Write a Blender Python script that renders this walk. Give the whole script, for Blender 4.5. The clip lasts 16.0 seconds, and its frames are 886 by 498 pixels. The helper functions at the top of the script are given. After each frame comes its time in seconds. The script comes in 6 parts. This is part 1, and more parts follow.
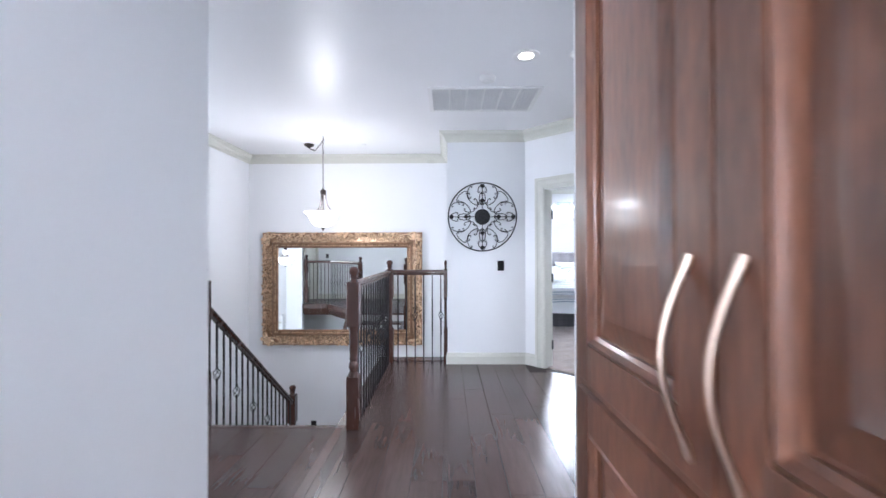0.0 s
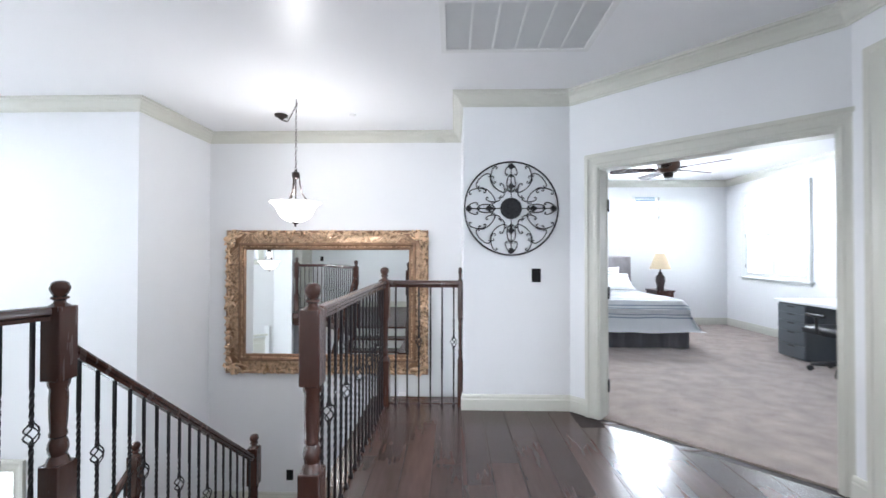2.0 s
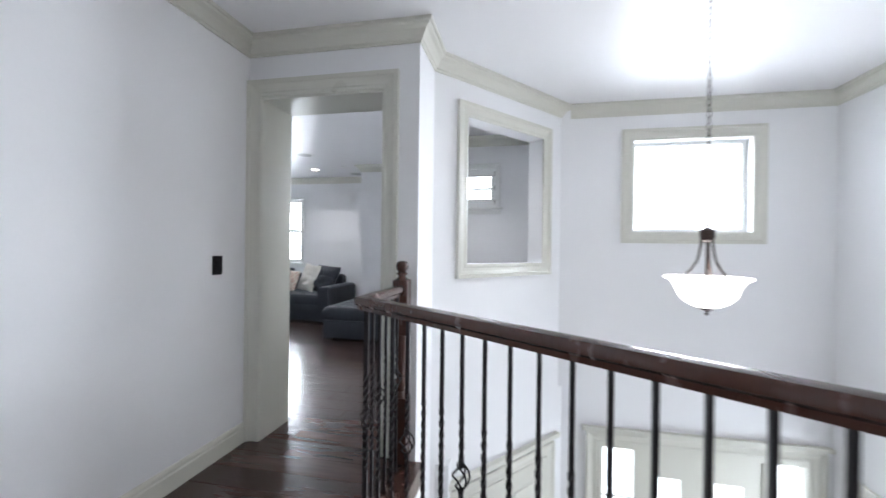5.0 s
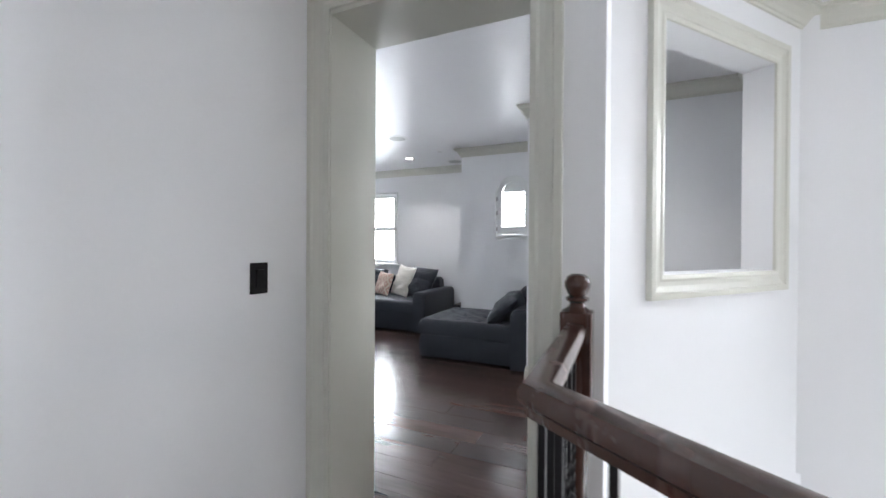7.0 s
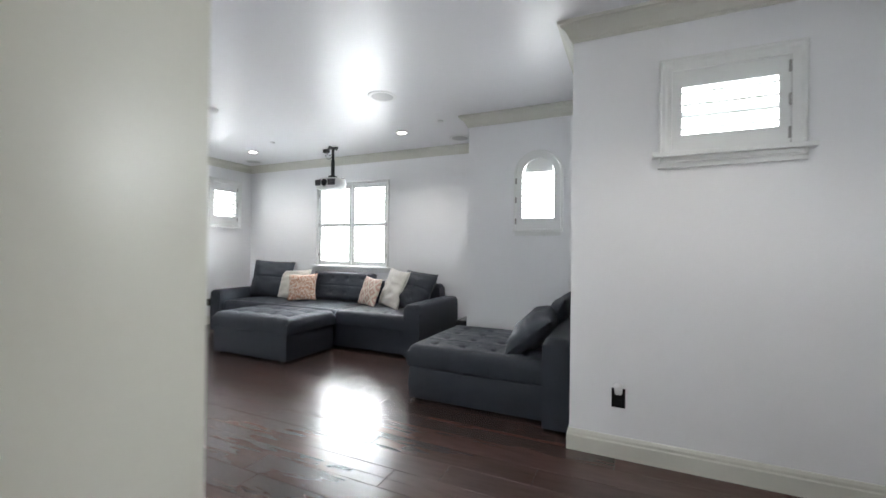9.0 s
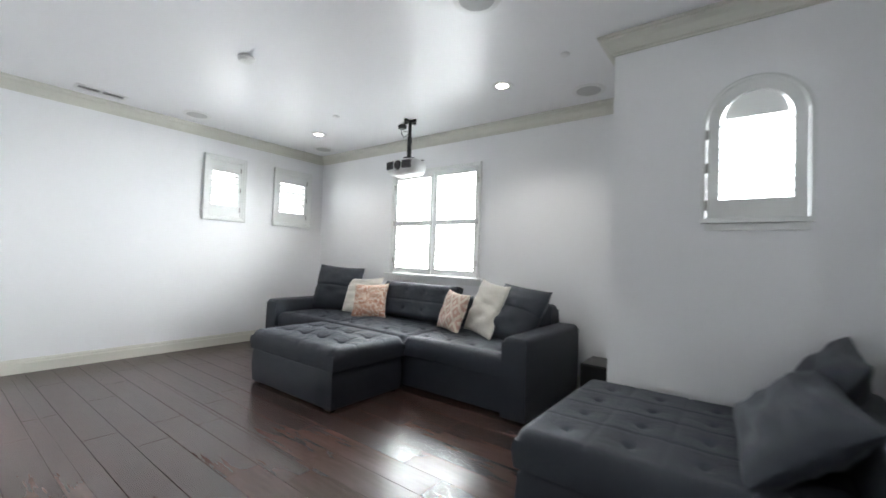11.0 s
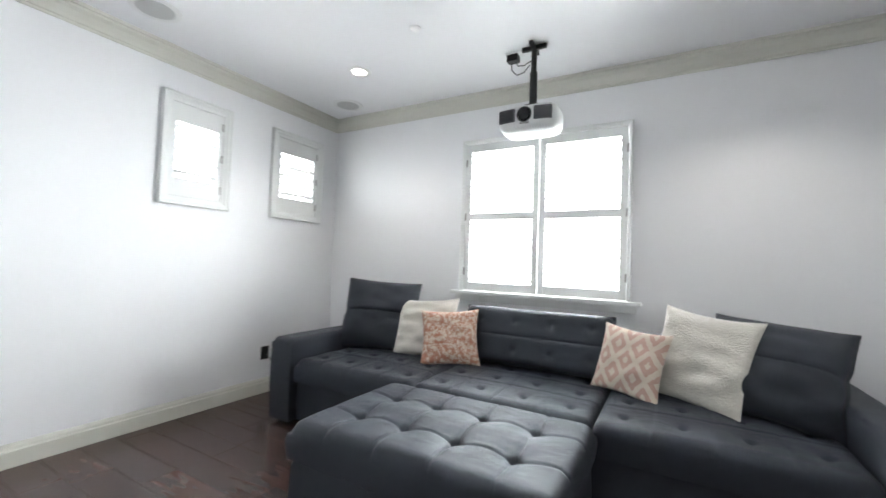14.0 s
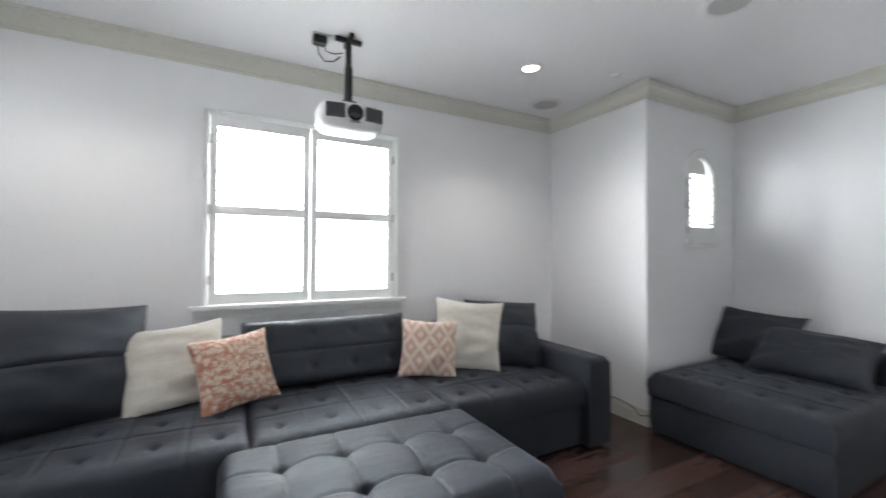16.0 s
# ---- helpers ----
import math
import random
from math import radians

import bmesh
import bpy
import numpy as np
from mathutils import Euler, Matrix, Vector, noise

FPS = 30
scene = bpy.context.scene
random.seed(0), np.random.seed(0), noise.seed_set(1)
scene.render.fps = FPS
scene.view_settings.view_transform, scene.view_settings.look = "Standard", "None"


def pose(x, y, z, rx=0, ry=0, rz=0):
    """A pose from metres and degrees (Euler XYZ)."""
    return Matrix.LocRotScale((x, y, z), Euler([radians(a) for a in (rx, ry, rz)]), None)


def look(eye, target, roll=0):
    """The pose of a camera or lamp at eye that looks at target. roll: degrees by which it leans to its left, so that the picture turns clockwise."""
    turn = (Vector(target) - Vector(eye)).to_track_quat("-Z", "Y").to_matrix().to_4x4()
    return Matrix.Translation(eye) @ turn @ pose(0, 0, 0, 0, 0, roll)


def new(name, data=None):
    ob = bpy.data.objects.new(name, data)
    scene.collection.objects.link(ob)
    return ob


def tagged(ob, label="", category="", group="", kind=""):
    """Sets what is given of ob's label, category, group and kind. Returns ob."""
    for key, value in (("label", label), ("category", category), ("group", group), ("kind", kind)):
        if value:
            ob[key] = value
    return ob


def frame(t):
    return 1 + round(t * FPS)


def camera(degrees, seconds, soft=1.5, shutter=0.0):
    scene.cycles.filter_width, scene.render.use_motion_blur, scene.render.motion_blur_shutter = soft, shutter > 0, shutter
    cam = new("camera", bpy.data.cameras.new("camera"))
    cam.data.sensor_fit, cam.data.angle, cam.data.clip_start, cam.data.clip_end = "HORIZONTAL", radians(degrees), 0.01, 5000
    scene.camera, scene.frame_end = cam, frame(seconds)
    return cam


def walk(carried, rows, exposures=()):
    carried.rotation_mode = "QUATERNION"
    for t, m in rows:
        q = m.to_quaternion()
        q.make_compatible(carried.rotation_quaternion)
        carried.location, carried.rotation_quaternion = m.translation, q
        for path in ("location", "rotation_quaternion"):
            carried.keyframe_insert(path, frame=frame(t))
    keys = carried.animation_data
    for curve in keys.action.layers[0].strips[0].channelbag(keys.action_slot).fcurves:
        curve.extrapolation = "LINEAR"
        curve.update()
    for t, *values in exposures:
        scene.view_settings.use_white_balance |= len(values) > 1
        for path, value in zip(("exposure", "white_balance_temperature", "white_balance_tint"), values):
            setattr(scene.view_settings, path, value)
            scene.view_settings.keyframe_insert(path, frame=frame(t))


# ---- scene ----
cam = camera(95.2, 16.0, shutter=0.5)
PATH = [
    (0, (2.462, 2.957, 1.325), (2.439, 4.957, 1.339), -0.1),
    (0.5, (2.467, 3.342, 1.358), (2.442, 5.342, 1.372), -0.0),
    (1, (2.459, 3.674, 1.326), (2.452, 5.674, 1.336), 0.0),
    (1.5, (2.44, 3.979, 1.331), (2.424, 5.979, 1.352), -0.1),
    (2, (2.374, 4.235, 1.346), (2.323, 6.234, 1.369), 0.1),
    (2.5, (2.253, 4.493, 1.354), (2.002, 6.477, 1.371), 0.1),
    (2.8, (2.22, 4.629, 1.364), (1.601, 6.53, 1.375), 0.2),
    (3, (2.16, 4.771, 1.346), (1.192, 6.521, 1.366), 0.1),
    (3.5, (1.993, 4.943, 1.341), (0.451, 6.217, 1.361), 0.3),
    (4, (1.739, 5.091, 1.331), (-0.115, 5.843, 1.351), 0.4),
    (4.5, (1.51, 5.141, 1.33), (-0.489, 5.217, 1.343), 0.5),
    (5, (1.21, 5.134, 1.332), (-0.749, 4.734, 1.329), 0.7),
    (5.2, (1.09, 5.105, 1.337), (-0.846, 4.604, 1.33), 0.6),
    (7.5, (-0.135, 4.358, 1.334), (-1.954, 3.528, 1.323), 0.4),
    (8, (-0.448, 4.21, 1.323), (-2.268, 3.381, 1.321), 0.6),
    (10.3, (-2.085, 3.485, 1.222), (-3.863, 2.571, 1.284), 1.5),
    (10.5, (-2.207, 3.368, 1.224), (-3.929, 2.352, 1.284), 1.7),
    (11, (-2.49, 3.101, 1.215), (-4.081, 1.891, 1.261), 2.0),
    (11.5, (-2.718, 2.751, 1.194), (-4.241, 1.457, 1.25), 2.1),
    (12, (-2.874, 2.38, 1.19), (-4.374, 1.058, 1.255), 2.3),
    (12.5, (-2.901, 1.989, 1.215), (-4.399, 0.666, 1.266), 2.2),
    (13, (-3.034, 1.619, 1.192), (-4.51, 0.271, 1.258), 2.2),
    (13.5, (-3.091, 1.232, 1.189), (-4.619, -0.056, 1.274), 2.2),
    (14, (-3.158, 0.893, 1.233), (-4.898, -0.09, 1.303), 2.0),
    (14.5, (-3.181, 0.536, 1.253), (-5.082, -0.081, 1.336), 2.0),
    (15, (-3.179, 0.148, 1.301), (-5.177, 0.071, 1.364), 1.5),
    (15.5, (-3.226, -0.27, 1.289), (-5.189, 0.103, 1.363), 1.2),
    (16, (-3.239, -0.611, 1.339), (-5.004, 0.33, 1.377), 0.3),
]
EXPOSURES = [(0, 1.0, 5750, 14), (0.5, 1.1, 5900, 13), (1.0, 1.1, 6000, 11), (1.5, 1.0, 6050, 11), (2.0, 0.9, 6050, 11), (2.5, 0.7, 6100, 11), (5.2, 0.8, 6150, 12), (7.5, 0.9, 6400, 12), (8.2, 0.95, 6500, 11), (10.5, 0.78, 6600, 9), (12.5, 0.95, 6600, 9), (14.5, 0.9, 6600, 10), (16, 0.72, 6650, 11)]
walk(cam, [(t, look(eye, target, roll)) for t, eye, target, roll in PATH], EXPOSURES)

# ---- world and lights ----
SKY_STRENGTH, SUN_STRENGTH = 0.12, 2.5
world = bpy.data.worlds.new("sky")
world.use_nodes = True
scene.world = world
sky = world.node_tree.nodes.new("ShaderNodeTexSky")
sky.sky_type, sky.sun_disc = "NISHITA", False
sky.sun_elevation, sky.sun_rotation = radians(52), radians(120)
background = world.node_tree.nodes["Background"]
background.inputs["Strength"].default_value = SKY_STRENGTH
world.node_tree.links.new(sky.outputs["Color"], background.inputs["Color"])
sun = new("sun", bpy.data.lights.new("sun", "SUN"))
sun.data.energy, sun.data.angle, sun.data.color = SUN_STRENGTH, radians(0.5), (1.0, 0.95, 0.88)
sun.matrix_world = look((0, 0, 30), (-8, 14, 0))


def window_light(name, centre, towards, width, height, power, spread=180):
    """Daylight that comes in through one window."""
    lamp = new(name, bpy.data.lights.new(name, "AREA"))
    lamp.data.shape, lamp.data.size, lamp.data.size_y = "RECTANGLE", width, height
    lamp.data.energy, lamp.data.color = power, (0.91, 0.965, 1.0)
    lamp.data.spread = radians(spread)
    lamp.matrix_world = look(centre, Vector(centre) + Vector(towards))
    return lamp


def bulb(name, place, power, size=0.05, colour=(1.0, 0.96, 0.91)):
    lamp = new(name, bpy.data.lights.new(name, "POINT"))
    lamp.data.energy, lamp.data.shadow_soft_size, lamp.data.color = power, size, colour
    lamp.location = place
    return lamp


def downlight(name, place, power):
    lamp = new(name, bpy.data.lights.new(name, "SPOT"))
    lamp.data.energy, lamp.data.spot_size, lamp.data.spot_blend = power, radians(125), 0.6
    lamp.data.shadow_soft_size, lamp.data.color = 0.06, (1.0, 0.97, 0.93)
    lamp.location = place
    return lamp


CEIL, BED_CEIL, FOYER, FRONT, DOOR_X = 2.74, 2.746, -3.06, -2.95, -1.25
window_light("daylight_front_window", (FRONT - 0.62, 6.77, 2.15), (1, -0.35, -0.6), 1.5, 1.3, 150)
window_light("daylight_front_door", (FRONT - 0.15, 6.735, -1.75), (1, 0, 0), 1.78, 2.4, 46)
window_light("daylight_foyer_window", (-2.1, 7.93, -1.4), (0, -1, 0), 1.04, 1.56, 22)
window_light("daylight_large_window", (-6.95, -0.06, 1.62), (1, 0, 0.2), 2.2, 2.4, 480)
window_light("daylight_small_window", (-4.94, -2.48, 2.035), (0, 1, 0), 0.39, 0.66, 7)
window_light("daylight_small_window", (-5.91, -2.48, 2.035), (0, 1, 0), 0.47, 0.66, 7)
window_light("daylight_arched_window", (-5.44, 3.115, 1.86), (1, 0, 0), 0.46, 0.74, 8)
window_light("daylight_high_window", (-4.01, 4.47, 2.1), (1, 0, 0), 0.54, 0.47, 10)
window_light("daylight_bedroom_window", (8.05, 10.9, 1.75), (-1, -0.25, -0.12), 2.1, 2.4, 165)
window_light("daylight_bedroom_high", (6.065, 12.21, 2.225), (0, -1, -0.9), 0.5, 0.48, 150)
window_light("daylight_bedroom_high", (5.085, 12.21, 2.225), (0, -1, -0.9), 0.42, 0.48, 130)
window_light("daylight_side_room", (6.31, 5.0, 1.65), (-1, 0, 0), 1.18, 1.28, 62)
# fill light added behind the camera to brighten the corridor; source unseen
window_light("daylight_corridor_window", (2.277, 0.8, 1.55), (0, 1, 0), 0.78, 1.28, 68)
bulb("pendant_bulb", (0.953, 7.84, 1.90), 7)
bulb("pendant_bulb", (-1.05, 6.03, 1.32), 0.5)
downlight("hall_can_light", (3.03, 5.87, 2.715), 54)
downlight("media_can_light", (-5.58, -1.30, 2.715), 20)
downlight("media_can_light", (-5.56, 1.355, 2.715), 20)
# three unseen can lights, assumed from the ceiling grid, added to brighten the room
for can_x, can_y, power in ((-2.3, -1.35, 11), (-2.3, 1.32, 11), (-2.75, 4.3, 24)):
    downlight("media_can_light", (can_x, can_y, 2.715), power)


# ---- materials ----
def material(name, colour, rough=0.5, metal=0.0, vary=0.06, scale=3.0, fine=60.0, bump=0.05, bump_scale=None,
             coat=0.0, emit=0.0, stretch=(1, 1, 1), island=False, sheen=0.0, spec=0.5, gloss_drift=0.06):
    """A painted, cloth or metal surface: colour drifts at a broad and a fine scale, with a fine relief."""
    m = bpy.data.materials.new(name)
    m.use_nodes = True
    n, l = m.node_tree.nodes, m.node_tree.links
    p = n["Principled BSDF"]
    p.inputs["Roughness"].default_value, p.inputs["Metallic"].default_value = rough, metal
    p.inputs["Specular IOR Level"].default_value = spec
    p.inputs["Coat Weight"].default_value, p.inputs["Coat Roughness"].default_value = coat, 0.12
    p.inputs["Sheen Weight"].default_value = sheen
    tc = n.new("ShaderNodeTexCoord")
    mp = n.new("ShaderNodeMapping")
    mp.inputs["Scale"].default_value = stretch
    l.new(tc.outputs["Object"], mp.inputs["Vector"])
    if island:
        shift, mix = n.new("ShaderNodeObjectInfo"), n.new("ShaderNodeMath")
        mix.operation = "MULTIPLY"
        mix.inputs[1].default_value = 53.0
        l.new(shift.outputs["Random"], mix.inputs[0])
        l.new(mix.outputs[0], mp.inputs["Location"])
    broad, grain = n.new("ShaderNodeTexNoise"), n.new("ShaderNodeTexNoise")
    broad.inputs["Scale"].default_value, grain.inputs["Scale"].default_value = scale, fine
    broad.inputs["Detail"].default_value, grain.inputs["Detail"].default_value = 4, 3
    for t in (broad, grain):
        l.new(mp.outputs["Vector"], t.inputs["Vector"])
    add = n.new("ShaderNodeMath")
    add.operation = "MULTIPLY_ADD"
    add.inputs[1].default_value = 0.6
    l.new(grain.outputs["Fac"], add.inputs[0])
    l.new(broad.outputs["Fac"], add.inputs[2])
    ramp = n.new("ShaderNodeMapRange")
    ramp.inputs["From Min"].default_value, ramp.inputs["From Max"].default_value = 0.45, 1.15
    ramp.inputs["To Min"].default_value, ramp.inputs["To Max"].default_value = 1 - vary, 1 + vary
    l.new(add.outputs[0], ramp.inputs["Value"])
    hsv = n.new("ShaderNodeHueSaturation")
    hsv.inputs["Color"].default_value = (*colour, 1)
    value = ramp.outputs["Result"]
    if island:
        info = n.new("ShaderNodeObjectInfo")
        r2 = n.new("ShaderNodeMapRange")
        r2.inputs["To Min"].default_value, r2.inputs["To Max"].default_value = 0.72, 1.32
        l.new(info.outputs["Random"], r2.inputs["Value"])
        mul = n.new("ShaderNodeMath")
        mul.operation = "MULTIPLY"
        l.new(value, mul.inputs[0])
        l.new(r2.outputs["Result"], mul.inputs[1])
        value = mul.outputs[0]
    l.new(value, hsv.inputs["Value"])
    l.new(hsv.outputs["Color"], p.inputs["Base Color"])
    rr = n.new("ShaderNodeMapRange")
    rr.inputs["To Min"].default_value, rr.inputs["To Max"].default_value = max(0, rough - gloss_drift), min(1, rough + gloss_drift)
    l.new(broad.outputs["Fac"], rr.inputs["Value"])
    l.new(rr.outputs["Result"], p.inputs["Roughness"])
    if bump:
        relief, b = n.new("ShaderNodeTexNoise"), n.new("ShaderNodeBump")
        relief.inputs["Scale"].default_value, relief.inputs["Detail"].default_value = bump_scale or fine, 3
        l.new(mp.outputs["Vector"], relief.inputs["Vector"])
        b.inputs["Strength"].default_value, b.inputs["Distance"].default_value = bump, 0.01
        l.new(relief.outputs["Fac"], b.inputs["Height"])
        l.new(b.outputs["Normal"], p.inputs["Normal"])
    if emit:
        p.inputs["Emission Color"].default_value = (1.0, 0.95, 0.88, 1)
        p.inputs["Emission Strength"].default_value = emit
    return m


WALL = material("wall_paint", (0.79, 0.795, 0.81), 0.58, vary=0.015, scale=1.2, fine=90, bump=0.06, bump_scale=140)
CEILING = material("ceiling_paint", (0.80, 0.80, 0.82), 0.34, vary=0.006, scale=0.8, fine=60, bump=0, gloss_drift=0.0)
TRIM = material("greige_trim_paint", (0.60, 0.595, 0.535), 0.3, vary=0.02, scale=2, fine=70, bump=0.03)
SHUTTER = material("white_shutter_paint", (0.72, 0.73, 0.72), 0.38, vary=0.02, bump=0.02)
PLANK = material("dark_plank", (0.060, 0.035, 0.030), 0.235, vary=0.3, scale=1.6, fine=7, bump=0.003, bump_scale=5,
                 stretch=(6, 0.8, 6), island=True, gloss_drift=0.035)
SUBFLOOR = material("plank_gap", (0.02, 0.012, 0.01), 0.7)
DARKWOOD = material("dark_stained_wood", (0.058, 0.0245, 0.018), 0.26, vary=0.16, scale=4, fine=40, bump=0.06, stretch=(5, 5, 0.7), coat=0.3)
IRON = material("black_iron", (0.02, 0.018, 0.02), 0.42, metal=0.6, vary=0.1, bump=0.03)
BRONZE = material("dark_bronze", (0.035, 0.025, 0.022), 0.35, metal=0.8, vary=0.1)
# darker ground and brighter relief put the frame's crevice shade and highlights into colour
GOLD = material("antique_gold_shaded_ground", (0.30, 0.185, 0.115), 0.36, metal=0.75, vary=0.5, scale=14, fine=120, bump=0.3, bump_scale=50)
GILT = material("gilt_painted_highlight", (0.66, 0.47, 0.31), 0.28, metal=0.8, vary=0.45, scale=30, fine=120, bump=0.3, bump_scale=60)
GLOW = material("frosted_glass_shade", (0.9, 0.9, 0.88), 0.4, emit=4.5, vary=0.01, bump=0)
CANGLOW = material("lit_lens", (0.9, 0.9, 0.88), 0.4, emit=14.0, vary=0.01, bump=0)
PLASTIC_W = material("white_plastic", (0.74, 0.74, 0.74), 0.35, vary=0.02, bump=0)
PLASTIC_B = material("black_plastic", (0.012, 0.012, 0.013), 0.35, vary=0.05, bump=0)
CARPET = material("taupe_carpet", (0.32, 0.255, 0.22), 0.95, vary=0.4, scale=5.5, fine=240, bump=0.9, bump_scale=260, sheen=0.3)
CABINET = material("knotty_alder", (0.15, 0.060, 0.033), 0.3, vary=0.7, scale=2.4, fine=30, bump=0.05, stretch=(3, 3, 0.6), coat=0.3)
PLATE = material("oil_rubbed_plate", (0.009, 0.008, 0.009), 0.55, vary=0.08, bump=0, spec=0.2)
GLASS = bpy.data.materials.new("window_glass")
GLASS.use_nodes = True
gp = GLASS.node_tree.nodes["Principled BSDF"]
gp.inputs["Transmission Weight"].default_value, gp.inputs["Roughness"].default_value, gp.inputs["IOR"].default_value = 1.0, 0.0, 1.45
MIRROR = bpy.data.materials.new("mirror_glass")
MIRROR.use_nodes = True
mp_ = MIRROR.node_tree.nodes["Principled BSDF"]
mp_.inputs["Metallic"].default_value, mp_.inputs["Roughness"].default_value = 1.0, 0.015
mp_.inputs["Base Color"].default_value = (0.88, 0.9, 0.88, 1)


# ---- mesh helpers ----
def thing(name, place, label, category, group="", turn=0.0, kind=""):
    ob = new(name)
    ob.matrix_world = pose(*place, 0, 0, turn)
    ob.empty_display_size = 0.1
    return tagged(ob, label, category, group, kind)


def finish(bm, smooth=False, bevel=0.0, segments=2):
    if bevel:
        sharp = [e for e in bm.edges if len(e.link_faces) == 2 and e.calc_face_angle(0) > 0.6]
        bmesh.ops.bevel(bm, geom=sharp, offset=bevel, segments=segments, profile=0.7, affect="EDGES")
    bmesh.ops.recalc_face_normals(bm, faces=bm.faces)
    if smooth:
        for f in bm.faces:
            f.smooth = True
        for e in bm.edges:
            if len(e.link_faces) == 2 and e.calc_face_angle(0) > 0.7:
                e.smooth = False
    return bm


def part(name, bm, mat, parent=None, label="", smooth=False, bevel=0.0, segments=2):
    finish(bm, smooth, bevel, segments)
    me = bpy.data.meshes.new(name)
    bm.to_mesh(me)
    bm.free()
    me.materials.append(mat)
    ob = new(name, me)
    if parent:
        ob.parent = parent
    if label:
        tagged(ob, label)
    return ob


def again(ob, m, parent=None):
    """The same mesh once more, at the pose m under the same parent."""
    o = new(ob.name.split(".")[0], ob.data)
    o.parent = parent or ob.parent
    o.matrix_basis = m
    return o


def structure(name, bm, mat, label, category, bevel=0.0):
    return tagged(part(name, bm, mat, None, "", False, bevel), label, category, "", "structure")


def box(bm, x0, x1, y0, y1, z0, z1, m=None):
    r = bmesh.ops.create_cube(bm, size=1.0)["verts"]
    t = Matrix.Translation(((x0 + x1) / 2, (y0 + y1) / 2, (z0 + z1) / 2)) @ Matrix.Diagonal((abs(x1 - x0), abs(y1 - y0), abs(z1 - z0), 1))
    bmesh.ops.transform(bm, matrix=(m @ t) if m else t, verts=r)
    return bm


def a_box(*a):
    return box(bmesh.new(), *a)


def prism(bm, pts, z0, z1, m=None):
    low = [bm.verts.new((x, y, z0)) for x, y in pts]
    top = [bm.verts.new((x, y, z1)) for x, y in pts]
    n = len(pts)
    bm.faces.new(low[::-1]), bm.faces.new(top)
    for i in range(n):
        bm.faces.new((low[i], low[(i + 1) % n], top[(i + 1) % n], top[i]))
    if m:
        bmesh.ops.transform(bm, matrix=m, verts=low + top)
    return bm


def lathe(bm, profile, seg=16, m=None, square=False):
    """Turns (radius, z) pairs about z."""
    rings, made = [], []
    for r, z in profile:
        ring = [bm.verts.new((r * math.cos(2 * math.pi * (i + 0.5 * square) / seg), r * math.sin(2 * math.pi * (i + 0.5 * square) / seg), z)) for i in range(seg)]
        rings.append(ring)
        made += ring
    for a, b in zip(rings, rings[1:]):
        for i in range(seg):
            bm.faces.new((a[i], a[(i + 1) % seg], b[(i + 1) % seg], b[i]))
    bm.faces.new(rings[0][::-1]), bm.faces.new(rings[-1])
    if m:
        bmesh.ops.transform(bm, matrix=m, verts=made)
    return bm


def tube(bm, pts, r, seg=8, flat=1.0):
    """A round bar along points; r is one radius or one for each point."""
    pts = [Vector(p) for p in pts]
    rad = r if isinstance(r, (list, tuple)) else [r] * len(pts)
    rings = []
    side = None
    for i, p in enumerate(pts):
        d = (pts[min(i + 1, len(pts) - 1)] - pts[max(i - 1, 0)]).normalized()
        if side is None:
            side = d.orthogonal().normalized()
        side = (side - d * side.dot(d)).normalized()
        up = d.cross(side)
        rings.append([bm.verts.new(p + rad[i] * (math.cos(2 * math.pi * k / seg) * side + flat * math.sin(2 * math.pi * k / seg) * up)) for k in range(seg)])
    for a, b in zip(rings, rings[1:]):
        for k in range(seg):
            bm.faces.new((a[k], a[(k + 1) % seg], b[(k + 1) % seg], b[k]))
    bm.faces.new(rings[0][::-1]), bm.faces.new(rings[-1])
    return bm


def sweep(bm, path, profile, closed=False, m=None):
    """Runs a moulding's profile (offset to the left of the path, height) along a flat path with mitred corners."""
    P = [Vector(p) for p in path]
    n = len(P)
    rings, made = [], []
    for i in range(n):
        a = P[i] - P[i - 1] if (i or closed) else P[1] - P[0]
        b = P[(i + 1) % n] - P[i] if (i < n - 1 or closed) else P[i] - P[i - 1]
        a, b = a.normalized(), b.normalized()
        na, nb = Vector((-a.y, a.x)), Vector((-b.y, b.x))
        mitre = (na + nb) / max(0.2, 1 + na.dot(nb))
        ring = [bm.verts.new((P[i].x + o * mitre.x, P[i].y + o * mitre.y, h)) for o, h in profile]
        rings.append(ring)
        made += ring
    k = len(profile)
    for i in range(n if closed else n - 1):
        a, b = rings[i], rings[(i + 1) % n]
        for j in range(k):
            bm.faces.new((a[j], b[j], b[(j + 1) % k], a[(j + 1) % k]))
    if not closed:
        bm.faces.new(rings[0]), bm.faces.new(rings[-1][::-1])
    if m:
        bmesh.ops.transform(bm, matrix=m, verts=made)
    return bm


def wall_frame(a, b):
    """Takes (along, up, out of the wall into the room) to the world; the room lies to the left of a to b."""
    d = (Vector((*b, 0)) - Vector((*a, 0))).normalized()
    left = Vector((-d.y, d.x, 0))
    return Matrix(((d.x, 0, left.x, a[0]), (d.y, 0, left.y, a[1]), (0, 1, 0, 0), (0, 0, 0, 1)))


